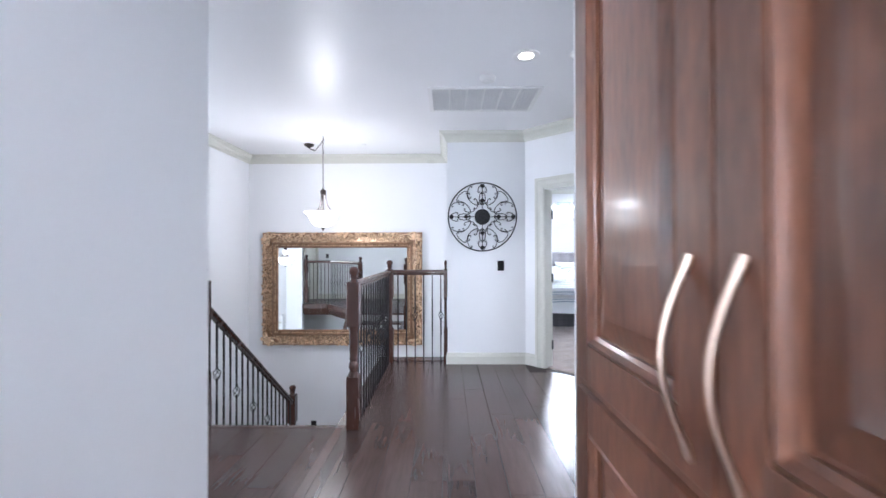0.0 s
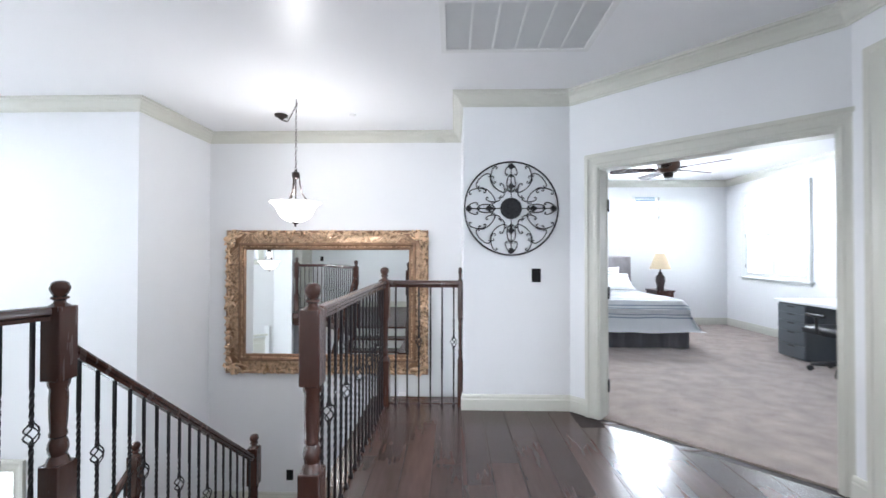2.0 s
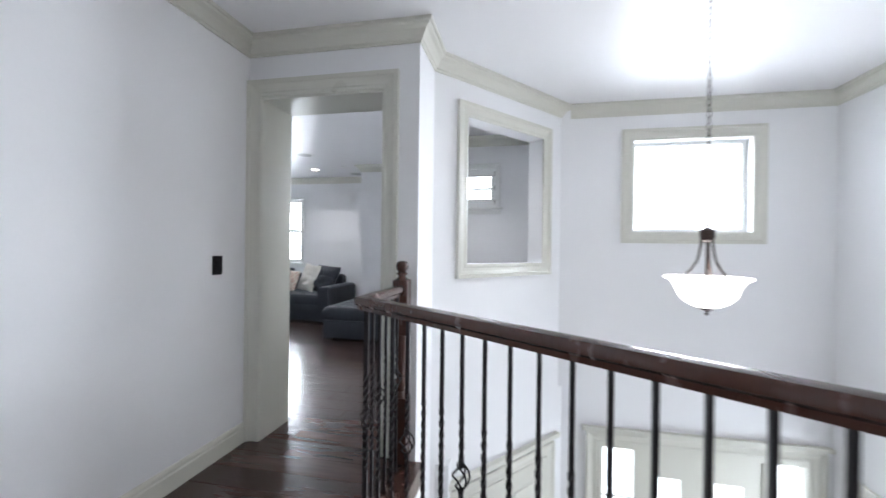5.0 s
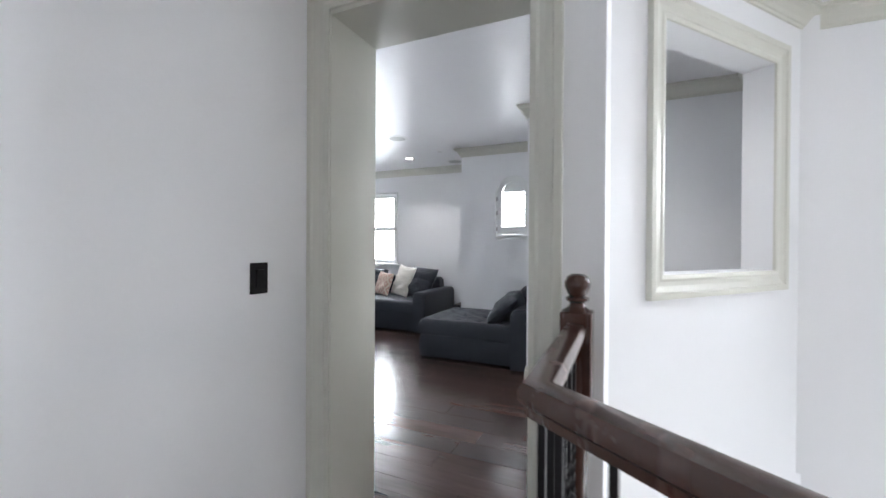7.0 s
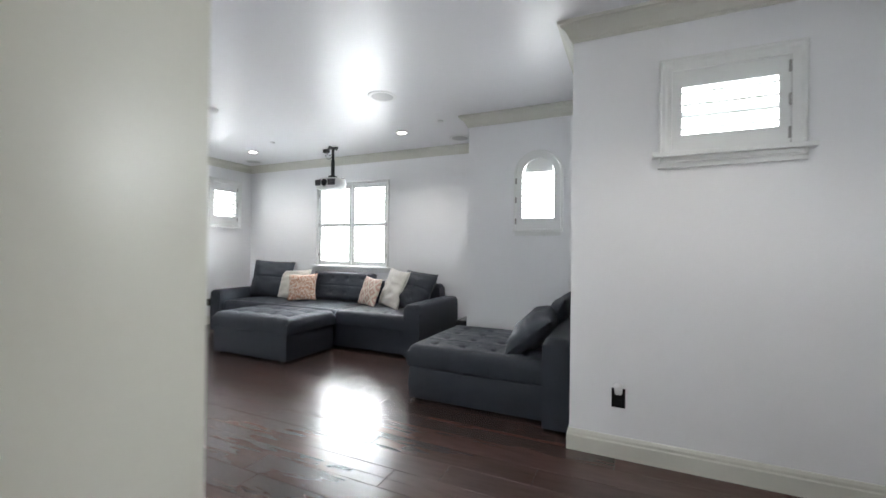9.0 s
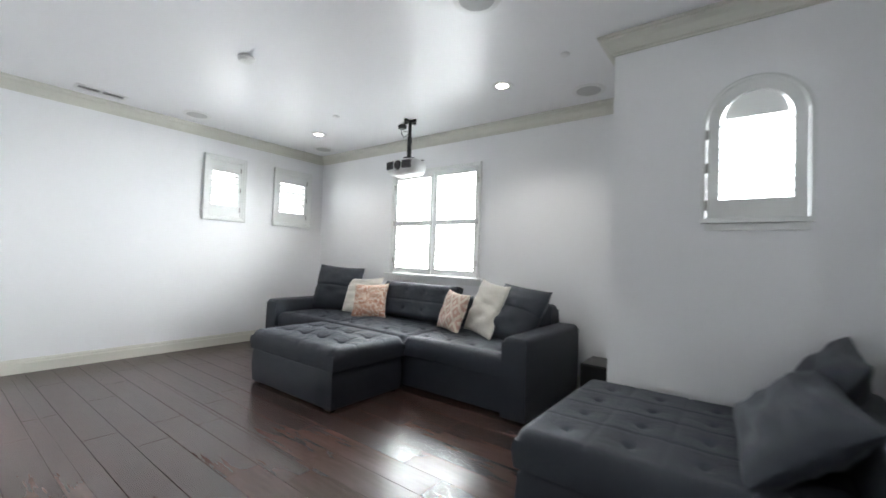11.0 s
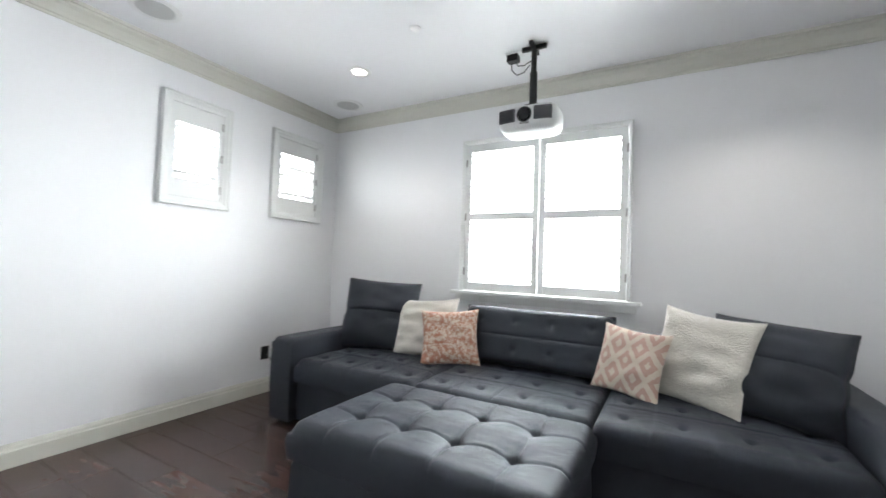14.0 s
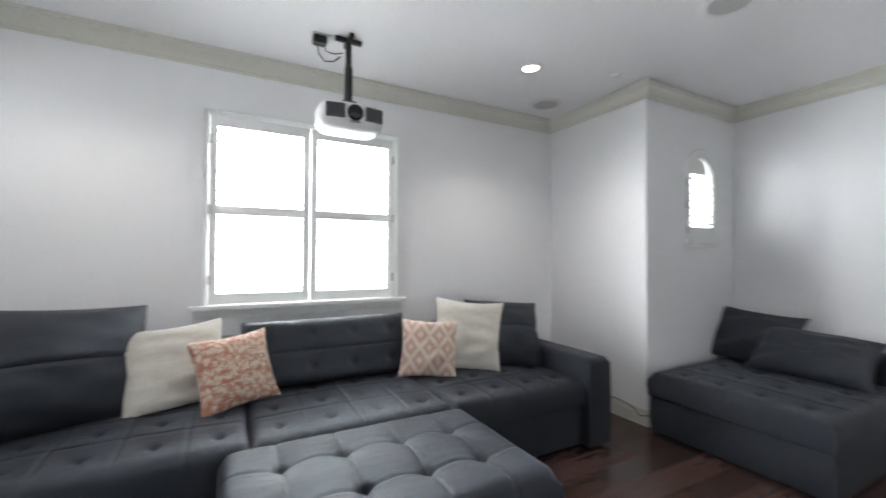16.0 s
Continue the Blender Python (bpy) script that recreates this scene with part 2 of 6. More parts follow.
def wall(name, a, b, label="white painted plaster wall", thick=0.12, z0=0.0, z1=CEIL + 0.01, openings=(), e0=0.0, e1=0.0, mat=None):
    """A wall whose room face runs from a to b, with rectangular openings (from, to, low, high) cut through it."""
    length = (Vector(b) - Vector(a)).length
    us = sorted({-e0, length + e1, *[u for o in openings for u in o[:2]]})
    vs = sorted({z0, z1, *[v for o in openings for v in o[2:]]})
    full = lambda i, j: 0 <= i < len(us) - 1 and 0 <= j < len(vs) - 1 and not any(
        o[0] - 1e-6 <= us[i] and us[i + 1] <= o[1] + 1e-6 and o[2] - 1e-6 <= vs[j] and vs[j + 1] <= o[3] + 1e-6 for o in openings)
    bm, pool = bmesh.new(), {}

    def v(i, j, w):
        if (i, j, w) not in pool:
            pool[i, j, w] = bm.verts.new((us[i], vs[j], -thick * w))
        return pool[i, j, w]
    for i in range(len(us) - 1):
        for j in range(len(vs) - 1):
            if not full(i, j):
                continue
            for w in (0, 1):
                bm.faces.new((v(i, j, w), v(i + 1, j, w), v(i + 1, j + 1, w), v(i, j + 1, w)))
            for di, dj, p, q in ((-1, 0, (i, j), (i, j + 1)), (1, 0, (i + 1, j), (i + 1, j + 1)), (0, -1, (i, j), (i + 1, j)), (0, 1, (i, j + 1), (i + 1, j + 1))):
                if not full(i + di, j + dj):
                    bm.faces.new((v(*p, 0), v(*q, 0), v(*q, 1), v(*p, 1)))
    bmesh.ops.transform(bm, matrix=wall_frame(a, b), verts=bm.verts)
    return structure(name, bm, mat or WALL, label, "wall")


CROWN = [(0, -0.118), (0.01, -0.118), (0.013, -0.104), (0.022, -0.1), (0.03, -0.08), (0.05, -0.05), (0.074, -0.034), (0.078, -0.022), (0.092, -0.02), (0.094, 0.0), (0, 0.0)]
BASE = [(0, 0), (0.017, 0), (0.017, 0.092), (0.012, 0.1), (0.012, 0.116), (0.006, 0.132), (0, 0.134)]
CASING = [(0, 0), (0, 0.012), (0.018, 0.016), (0.03, 0.012), (0.05, 0.014), (0.075, 0.022), (0.082, 0.03), (0.108, 0.03), (0.108, 0)]


def crown(path, z=CEIL, closed=False):
    return structure("crown_moulding", sweep(bmesh.new(), path, CROWN, closed, Matrix.Translation((0, 0, z))), TRIM, "greige painted crown moulding under the ceiling", "moulding")


def baseboard(path, z=0.0):
    return structure("baseboard", sweep(bmesh.new(), path, BASE, False, Matrix.Translation((0, 0, z))), TRIM, "greige painted moulded baseboard along the wall", "baseboard")


def casing(a, b, u0, u1, top, low=0.0, closed=False, label="greige painted moulded door casing"):
    """Moulded trim round an opening of the wall a to b, wider outwards."""
    if closed:
        path = [(u0, low), (u0, top), (u1, top), (u1, low)]
    else:
        path = [(u0, low), (u0, top), (u1, top), (u1, low)]
    return structure("trim", sweep(bmesh.new(), path, CASING, closed, wall_frame(a, b)), TRIM, label, "trim")


# ---- walls: corridor, hall and stairwell ----
R2 = math.sqrt(0.5)
C_L, C_R = 1.772, 2.80
# the opening in this unseen end wall is added to let fill light in
wall("wall_corridor_end", (C_L, 0.9), (C_R, 0.9), e0=0.12, e1=0.12, openings=[(0.12, 0.92, 0.9, 2.2)])
wall("wall_corridor_east", (C_R, 0.9), (C_R, 4.04), thick=0.12, openings=[(1.46, 3.095, 0, 2.36)])
wall("wall_corridor_west", (C_L, 4.115), (C_L, 0.9), thick=0.152)
wall("wall_hall_southeast", (C_R + 0.12, 4.04), (4.58, 4.04), e1=0.12)
wall("wall_hall_east", (4.58, 4.04), (4.58, 6.52), thick=0.21, openings=[(0.95, 2.285, 0, 2.33)])
DIAG_A, DIAG_B = (4.58, 6.55), (3.38, 7.75)
wall("wall_bedroom_entry", DIAG_A, DIAG_B, openings=[(0.04, 1.44, 0, 2.055)], e0=0.03, e1=0.02)
wall("wall_pier", (3.38, 7.75), (2.46, 7.75))
wall("wall_pier_side", (2.46, 7.87), (2.46, 8.87), e1=0.0, z0=-1.6)
wall("wall_mirror", (2.58, 8.87), (-0.46, 8.87), e1=0.12, z0=-1.7)
wall("wall_stair_west", (-0.46, 8.87), (-0.46, 7.80), z0=FOYER)
wall("wall_foyer_north", (-0.58, 7.80), (FRONT, 7.80), z0=FOYER, e1=0.16, openings=[(1.0, 2.05, -2.2, -0.62)])
wall("wall_front", (FRONT, 7.80), (FRONT, 5.50), thick=0.16, z0=FOYER, openings=[(0.655, 1.665, 1.512, 2.382), (0.17, 1.96, FOYER, -0.52)])
ANG_A, ANG_B = (FRONT, 5.50), (-1.66, 4.47)
ANG_LEN = (Vector(ANG_B) - Vector(ANG_A)).length
wall("wall_angled", ANG_A, ANG_B, thick=0.16, z0=FOYER, e0=0.06, openings=[(ANG_LEN - 1.30, ANG_LEN - 0.335, 1.21, 2.362)])
wall("wall_door_return", (-1.66, 4.47), (DOOR_X, 4.47), thick=0.12, z0=FOYER, e0=0.02)
wall("wall_media_door", (DOOR_X, 4.35), (DOOR_X, 3.26), thick=0.33, openings=[(0.12, 0.985, 0, 2.35)], e1=0.12)
wall("wall_hall_south", (DOOR_X, 3.26), (1.62, 3.26))
wall("wall_under_hall", (1.76, 5.9), (1.76, 8.87), thick=0.1, z0=FOYER, z1=-0.24)
# ---- walls: media room ----
wall("wall_media_south", (-6.42, -2.335), (-1.58, -2.335), e1=0.12, openings=[(1.295, 1.695, 1.665, 2.37), (0.285, 0.765, 1.665, 2.37)])
wall("wall_media_east", (-1.58, -2.335), (-1.58, 3.26))
wall("wall_media_north", (-3.0, 5.43), (-3.9, 5.43), e0=0.1, e1=0.12)
wall("wall_media_pier", (-3.9, 5.43), (-3.9, 3.63), openings=[(0.68, 1.24, 1.86, 2.34)])
wall("wall_alcove_side", (-4.02, 3.63), (-5.33, 3.63), e1=0.12)
wall("wall_media_return", (-5.45, 2.35), (-6.42, 2.35), e1=0.12)
wall("wall_media_back", (-6.42, 2.35), (-6.42, -2.335), thick=0.16, e1=0.12, openings=[(1.74, 3.08, 1.0, 2.31)])
# alcove wall with an arched opening
AW_Y, AW_R, AW_LOW, AW_SPRING = 3.115, 0.23, 1.5, 2.06
bm = bmesh.new()
arch = [(AW_Y + AW_R * math.cos(i * math.pi / 24), AW_SPRING + AW_R * math.sin(i * math.pi / 24)) for i in range(25)]
for side in (0, 1):
    x = -5.33 - 0.12 * side
    out = [bm.verts.new((x, y, z)) for y, z in ((3.63, 0), (3.63, 2.75), (2.35, 2.75), (2.35, 0))]
    hole = [bm.verts.new((x, y, z)) for y, z in [(AW_Y + AW_R, AW_LOW)] + arch + [(AW_Y - AW_R, AW_LOW)]]
    n = len(hole)
    mid = n // 2
    bm.faces.new([out[0], out[1]] + [hole[i] for i in range(mid, -1, -1)])
    bm.faces.new([out[1], out[2]] + [hole[i] for i in range(n - 1, mid - 1, -1)][::1])
    bm.faces.new([out[2], out[3], hole[n - 1]])
    bm.faces.new([out[3], out[0], hole[0], hole[n - 1]])
    if side:
        for ring0, ring1 in ((first_hole, hole), (first_out, out)):
            for i in range(len(ring0)):
                bm.faces.new((ring0[i], ring0[(i + 1) % len(ring0)], ring1[(i + 1) % len(ring1)], ring1[i]))
    first_hole, first_out = hole, out
structure("wall_alcove", bm, WALL, "white painted alcove wall with an arched window opening", "wall")
# ---- walls: bedroom and side room ----
wall("wall_bedroom_north", (7.6, 12.1), (2.6, 12.1), e0=0.12, e1=0.12, z1=BED_CEIL + 0.01, openings=[(1.28, 1.79, 1.98, 2.47), (2.30, 2.73, 1.98, 2.47)])
wall("wall_bedroom_east", (7.6, 6.4), (7.6, 12.1), z1=BED_CEIL + 0.01, openings=[(3.93, 5.20, 0.95, 2.40)])
wall("wall_bedroom_west", (2.6, 12.1), (2.6, 8.9), z1=BED_CEIL + 0.01)
wall("wall_side_room_north", (6.2, 6.37), (4.78, 6.37), thick=0.1)
wall("wall_side_room_east", (6.2, 3.9), (6.2, 6.37), openings=[(0.5, 1.7, 1.0, 2.3)])
wall("wall_side_room_south", (4.79, 3.9), (6.2, 3.9))
# ---- walls: foyer below ----
wall("wall_foyer_south", (-2.4, 3.2), (1.86, 3.2), z0=FOYER, z1=-0.26)
wall("wall_foyer_east", (1.66, 3.2), (1.66, 5.9), z0=FOYER, z1=-0.26)
wall("wall_foyer_west", (-1.7, 4.6), (-1.7, 3.2), z0=FOYER, z1=-0.26)

# ---- ceilings ----
structure("ceiling", prism(bmesh.new(), [(-6.7, -2.6), (4.8, -2.6), (6.4, 3.7), (6.4, 6.42), (4.72, 6.5), (3.4, 7.86), (2.6, 9.1), (-0.7, 9.1), (-3.0, 8.1), (-6.7, 5.7)], CEIL, CEIL + 0.15),
          CEILING, "satin white painted plaster ceiling", "ceiling")
structure("ceiling_bedroom", prism(bmesh.new(), [(4.7, 6.6), (7.8, 6.2), (7.8, 12.3), (2.4, 12.3), (2.4, 8.75), (3.45, 7.84)], BED_CEIL, BED_CEIL + 0.1),
          CEILING, "white painted bedroom ceiling", "ceiling")

# ---- floors ----
EDGE = [(1.72, 7.92), (1.72, 6.02), (0.56, 6.02), (0.44, 5.70), (-0.56, 4.43), (-1.21, 4.43)]
structure("floor", prism(bmesh.new(), [(-1.9, 3.2), (1.7, 3.2), (1.7, 0.8), (2.9, 0.8), (2.9, 3.95), (6.3, 3.8), (6.3, 6.4), (4.65, 6.53), (3.42, 7.76), (2.5, 7.92)] + EDGE + [(-1.9, 4.43)], -0.25, -0.004),
          SUBFLOOR, "dark floor under the hall planks", "floor")
structure("floor_media", prism(bmesh.new(), [(-6.5, -2.45), (-1.55, -2.45), (-1.55, 3.2), (-1.91, 3.2), (-1.91, 4.5), (-3.08, 5.45), (-4.0, 5.5), (-4.0, 3.7), (-5.4, 3.7), (-5.4, 2.45), (-6.5, 2.45)], -0.2, -0.004),
          SUBFLOOR, "dark floor under the media room planks", "floor")
structure("floor_bedroom", prism(bmesh.new(), [(4.66, 6.54), (7.7, 6.3), (7.7, 12.2), (2.5, 12.2), (2.5, 8.6), (3.43, 7.77)], -0.2, 0.006),
          CARPET, "taupe cut-pile bedroom carpet", "carpet")
structure("floor_foyer", a_box(-3.2, 2.6, 2.9, 9.1, FOYER - 0.2, FOYER), material("foyer_tile", (0.42, 0.36, 0.29), 0.3, vary=0.15, scale=1.5), "pale stone foyer floor", "floor")
structure("ground", a_box(-400, 400, -400, 400, FOYER - 0.6, FOYER - 0.3), material("lawn", (0.09, 0.1, 0.05), 0.9, vary=0.3, scale=0.4, fine=5), "pale grass ground round the house", "ground")

# ---- mouldings ----
crown([(4.58, 4.3), (4.58, 6.55), (3.38, 7.75), (2.46, 7.75), (2.46, 8.87), (-0.46, 8.87), (-0.46, 7.80), (FRONT, 7.80), (FRONT, 5.50), (-1.66, 4.47), (DOOR_X, 4.47), (DOOR_X, 3.26), (1.6, 3.26)])
crown([(-6.42, -2.335), (-1.58, -2.335), (-1.58, 4.35), (-1.74, 4.35), (-3.08, 5.43), (-3.9, 5.43), (-3.9, 3.63), (-5.33, 3.63), (-5.33, 2.35), (-6.42, 2.35)], closed=True)
crown([(7.6, 6.6), (7.6, 12.1), (2.6, 12.1)], BED_CEIL)
baseboard([(4.58, 6.36), (4.58, 6.53)]), baseboard([(3.5, 7.63), (3.38, 7.75), (2.46, 7.75), (2.46, 7.9)])
baseboard([(DOOR_X, 3.28), (DOOR_X, 3.26), (1.6, 3.26)])
baseboard([(2.4, 8.87), (-0.46, 8.87), (-0.46, 7.80)], -1.53)
baseboard([(-6.42, 2.35), (-6.42, -2.335), (-1.58, -2.335), (-1.58, 3.3)]), baseboard([(-3.9, 5.43), (-3.9, 3.63), (-5.33, 3.63), (-5.33, 2.35), (-6.42, 2.35)])
baseboard([(7.6, 6.6), (7.6, 12.1), (2.6, 12.1)]), baseboard([(6.2, 6.37), (4.8, 6.37)])
casing((DOOR_X, 4.35), (DOOR_X, 3.26), 0.12, 0.985, 2.35)
casing(DIAG_A, DIAG_B, 0.04, 1.44, 2.055)
casing((4.58, 4.04), (4.58, 6.52), 0.95, 2.285, 2.33)
casing(ANG_A, ANG_B, ANG_LEN - 1.30, ANG_LEN - 0.335, 2.362, 1.21, True, "greige painted trim round the interior opening")
casing((FRONT, 7.80), (FRONT, 5.50), 0.655, 1.665, 2.382, 1.512, True, "greige painted trim round the high front window")
# jamb linings
jamb = bmesh.new()
for y0, y1 in ((3.345, 3.369), (4.226, 4.25)):
    box(jamb, -1.59, DOOR_X + 0.001, y0, y1, 0, 2.35)
box(jamb, -1.59, DOOR_X + 0.001, 3.345, 4.25, 2.33, 2.354)
structure("trim", jamb, TRIM, "greige painted deep door jamb lining", "trim")
jamb = bmesh.new()
box(jamb, 4.578, 4.792, 6.303, 6.327, 0, 2.33), box(jamb, 4.578, 4.792, 4.98, 5.004, 0, 2.33), box(jamb, 4.578, 4.792, 4.98, 6.327, 2.31, 2.334)
structure("trim", jamb, TRIM, "greige painted opening jamb lining", "trim")
jamb, mm = bmesh.new(), wall_frame(DIAG_A, DIAG_B)
box(jamb, 0.025, 0.05, 0, 2.055, -0.125, 0.002, mm), box(jamb, 1.43, 1.455, 0, 2.055, -0.125, 0.002, mm), box(jamb, 0.025, 1.455, 2.035, 2.065, -0.125, 0.002, mm)
structure("trim", jamb, TRIM, "greige painted double door jamb lining", "trim")

# ---- stairs and railings ----
UPPER_LOW = -1.53
stairs = thing("staircase", (0, 0, 0), "dark wood staircase with white risers turning at a landing", "staircase")
for i in range(8):
    y0, z = 6.02 + i * 0.235, -0.17 * (i + 1)
    part("tread", a_box(0.6, 1.70, y0 - 0.005, y0 + 0.26, z - 0.035, z), DARKWOOD, stairs, bevel=0.008)
    part("riser", a_box(0.6, 1.70, y0 - 0.002, y0 + 0.016, z, z + 0.135), SHUTTER, stairs)
part("riser", a_box(0.6, 1.70, 6.02 + 8 * 0.235, 6.02 + 8 * 0.235 + 0.016, UPPER_LOW, UPPER_LOW + 0.135), SHUTTER, stairs)
part("landing", a_box(-0.46, 1.76, 7.90, 8.87, UPPER_LOW - 0.12, UPPER_LOW), DARKWOOD, stairs, "dark wood stair landing", bevel=0.006)
for i in range(8):
    y1, z = 7.90 - i * 0.25, UPPER_LOW - 0.17 * (i + 1)
    part("tread", a_box(-0.42, 0.5, y1 - 0.27, y1 + 0.004, z - 0.035, z), DARKWOOD, stairs, bevel=0.008)
    part("riser", a_box(-0.42, 0.5, y1 - 0.016, y1 + 0.001, z, z + 0.135), SHUTTER, stairs)
stringer = [(6.02, -0.0), (7.90, -1.53), (7.90, -1.80), (6.02, -0.27)]
side_m = Matrix(((0, 0, 1, 0), (1, 0, 0, 0), (0, 1, 0, 0), (0, 0, 0, 1)))
part("stringer", prism(bmesh.new(), [(y, z + 0.03) for y, z in stringer], 0.52, 0.6, side_m), DARKWOOD, stairs)
part("soffit", prism(bmesh.new(), [(6.0, -0.3), (7.9, -1.84), (7.9, -1.9), (6.0, -0.36)], 0.54, 1.72, side_m), WALL, stairs, "white plaster stair underside")


def newel_mesh(height=1.225):
    """A square newel with a turned middle and a ball finial."""
    bm = bmesh.new()
    h = height
    box(bm, -0.048, 0.048, -0.048, 0.048, 0, 0.40)
    box(bm, -0.046, 0.046, -0.046, 0.046, h - 0.45, h - 0.115)
    lathe(bm, [(0.046, 0.398), (0.04, 0.42), (0.032, 0.435), (0.036, 0.45), (0.04, 0.47), (0.036, 0.495), (0.028, 0.515), (0.034, 0.522), (0.034, 0.535), (0.03, 0.545),
               (0.034, 0.6), (0.036, h - 0.53), (0.033, h - 0.49), (0.04, h - 0.475), (0.042, h - 0.46), (0.044, h - 0.448)], 20)
    return bm


def baluster_mesh(length, basket, twist_low=0.3, twist_high=0.72):
    """A square iron bar, twisted in its middle, with or without a basket."""
    bm = bmesh.new()
    w = 0.0068
    zs = [0.0, length * twist_low]
    steps = 26
    zs = [0.0] + [length * (twist_low + (twist_high - twist_low) * i / steps) for i in range(steps + 1)] + [length]
    rings = []
    for i, z in enumerate(zs):
        a = math.pi / 4 + (max(0, min(steps, i - 1)) * math.radians(38))
        rings.append([bm.verts.new((w * 1.414 * math.cos(a + k * math.pi / 2), w * 1.414 * math.sin(a + k * math.pi / 2), z)) for k in range(4)])
    mid = length * 0.53
    for a, b in zip(rings, rings[1:]):
        if basket and abs((a[0].co.z + b[0].co.z) / 2 - mid) < 0.038:
            continue
        for k in range(4):
            bm.faces.new((a[k], a[(k + 1) % 4], b[(k + 1) % 4], b[k]))
    bm.faces.new(rings[0][::-1]), bm.faces.new(rings[-1])
    return bm


def basket_mesh():
    """Four iron strands twisted round a hollow, with a collar at each end."""
    bm = bmesh.new()
    for q in range(4):
        pts = []
        for i in range(9):
            f = i / 8
            a, r = q * math.pi / 2 + f * math.pi, 0.004 + 0.026 * math.sin(math.pi * f)
            pts.append((r * math.cos(a), r * math.sin(a), -0.05 + 0.1 * f))
        tube(bm, pts, 0.0036, 5)
    for s in (-1, 1):
        lathe(bm, [(0.008, s * 0.052 - 0.006), (0.0115, s * 0.052), (0.008, s * 0.052 + 0.006)], 8)
    return bm


def shoe_mesh():
    return lathe(bmesh.new(), [(0.02, 0.0), (0.02, 0.012), (0.012, 0.026), (0.009, 0.03)], 4, square=True)


def finial_mesh(h=1.225):
    return lathe(bmesh.new(), [(0.046, h - 0.116), (0.034, h - 0.108), (0.024, h - 0.1), (0.022, h - 0.09), (0.034, h - 0.082), (0.034, h - 0.074), (0.024, h - 0.068), (0.03, h - 0.06),
                               (0.038, h - 0.04), (0.039, h - 0.028), (0.032, h - 0.01), (0.018, h - 0.001), (0.006, h)], 20)


def handrail_mesh(pts):
    """A moulded rail along points of its top middle."""
    prof = [(-0.018, -0.062), (0.018, -0.062), (0.02, -0.045), (0.03, -0.036), (0.032, -0.018), (0.024, -0.004), (0.01, 0.0), (-0.01, 0.0), (-0.024, -0.004), (-0.032, -0.018), (-0.03, -0.036), (-0.02, -0.045)]
    P = [Vector(p) for p in pts]
    bm, rings = bmesh.new(), []
    for i, p in enumerate(P):
        a = (P[i] - P[i - 1]) if i else (P[1] - P[0])
        b = (P[i + 1] - P[i]) if i < len(P) - 1 else a
        fa, fb = Vector((a.x, a.y, 0)).normalized(), Vector((b.x, b.y, 0)).normalized()
        na, nb = Vector((fa.y, -fa.x, 0)), Vector((fb.y, -fb.x, 0))
        side = (na + nb) / max(0.3, 1 + na.dot(nb))
        rings.append([bm.verts.new(p + side * u + Vector((0, 0, v))) for u, v in prof])
    k = len(prof)
    for a, b in zip(rings, rings[1:]):
        for j in range(k):
            bm.faces.new((a[j], a[(j + 1) % k], b[(j + 1) % k], b[j]))
    bm.faces.new(rings[0][::-1]), bm.faces.new(rings[-1])
    return bm


def along(pts, gap, first=None):
    """Even places along a polyline, with the line's own height."""
    out = []
    for a, b in zip(pts, pts[1:]):
        a, b = Vector(a), Vector(b)
        n = max(1, round((b.xy - a.xy).length / gap))
        out += [a.lerp(b, (i + 0.5) / n) for i in range(n)]
    return out


RAIL_H = 1.108


def newel(run, x, y, z, label="turned dark wood newel post with a ball finial"):
    post = part("newel_post", newel_mesh(), DARKWOOD, run, label, smooth=True, bevel=0.004, segments=1)
    post.location = (x, y, z)
    part("finial", finial_mesh(), DARKWOOD, post, smooth=True)
    return post




def railing(label, rail_pts, newels, floor_z, basket_every=3, gap=0.105, slope=None, offset=0):
    """One run of railing. rail_pts: the rail's top; floor_z(x, y): what the bars stand on."""
    shoe = None
    run = thing("stair_railing", (0, 0, 0), label, "railing", "railings round the stairwell")
    part("handrail", handrail_mesh(rail_pts), DARKWOOD, run, "polished dark wood handrail", smooth=True)
    for i, p in enumerate(along(rail_pts, gap)):
        z = floor_z(p)
        length = p.z - 0.05 - z
        basket = (i + offset) % basket_every == 1
        bar = part("baluster", baluster_mesh(length, basket), IRON, run, "twisted black iron baluster with a basket" if basket else "")
        bar.location = (p.x, p.y, z)
        if shoe is None:
            shoe = part("shoe", shoe_mesh(), IRON, bar)
        else:
            again(shoe, Matrix(), bar)
        if basket:
            part("basket", basket_mesh(), IRON, bar, smooth=True).location = (0, 0, length * 0.53)
    for x, y, z in newels:
        newel(run, x, y, z)
    return run


N1, N2, N3, BEND, CORNER, NW = (1.75, 6.02), (1.76, 7.84), (0.578, 6.04), (0.45, 5.71), (-0.55, 4.395), (-1.168, 4.395)
top = lambda p, z=0.0: (p[0], p[1], z + RAIL_H)
level = lambda p: 0.0
railing("level dark wood railing with iron balusters beside the stair opening", [top((1.76, 6.07)), top((1.76, 7.79))], [(*N1, -0.01), (*N2, 0)], level)
railing("short dark wood railing with iron balusters ending at the pier", [top((1.81, 7.84)), top((2.43, 7.84))], [], level, offset=2)
half = newel(bpy.data.objects["stair_railing.001"], 2.436, 7.84, 0, "dark wood half newel against the wall")
half.scale = (0.48, 1, 1)
railing("long dark wood balcony railing with iron balusters over the foyer", [top((0.565, 6.0)), top(BEND), top(CORNER), top((-1.13, 4.395))], [(*N3, -0.005), (*NW, 0.028)], level, offset=1)
low = lambda y: -(y - 6.02) / 1.88 * 1.53
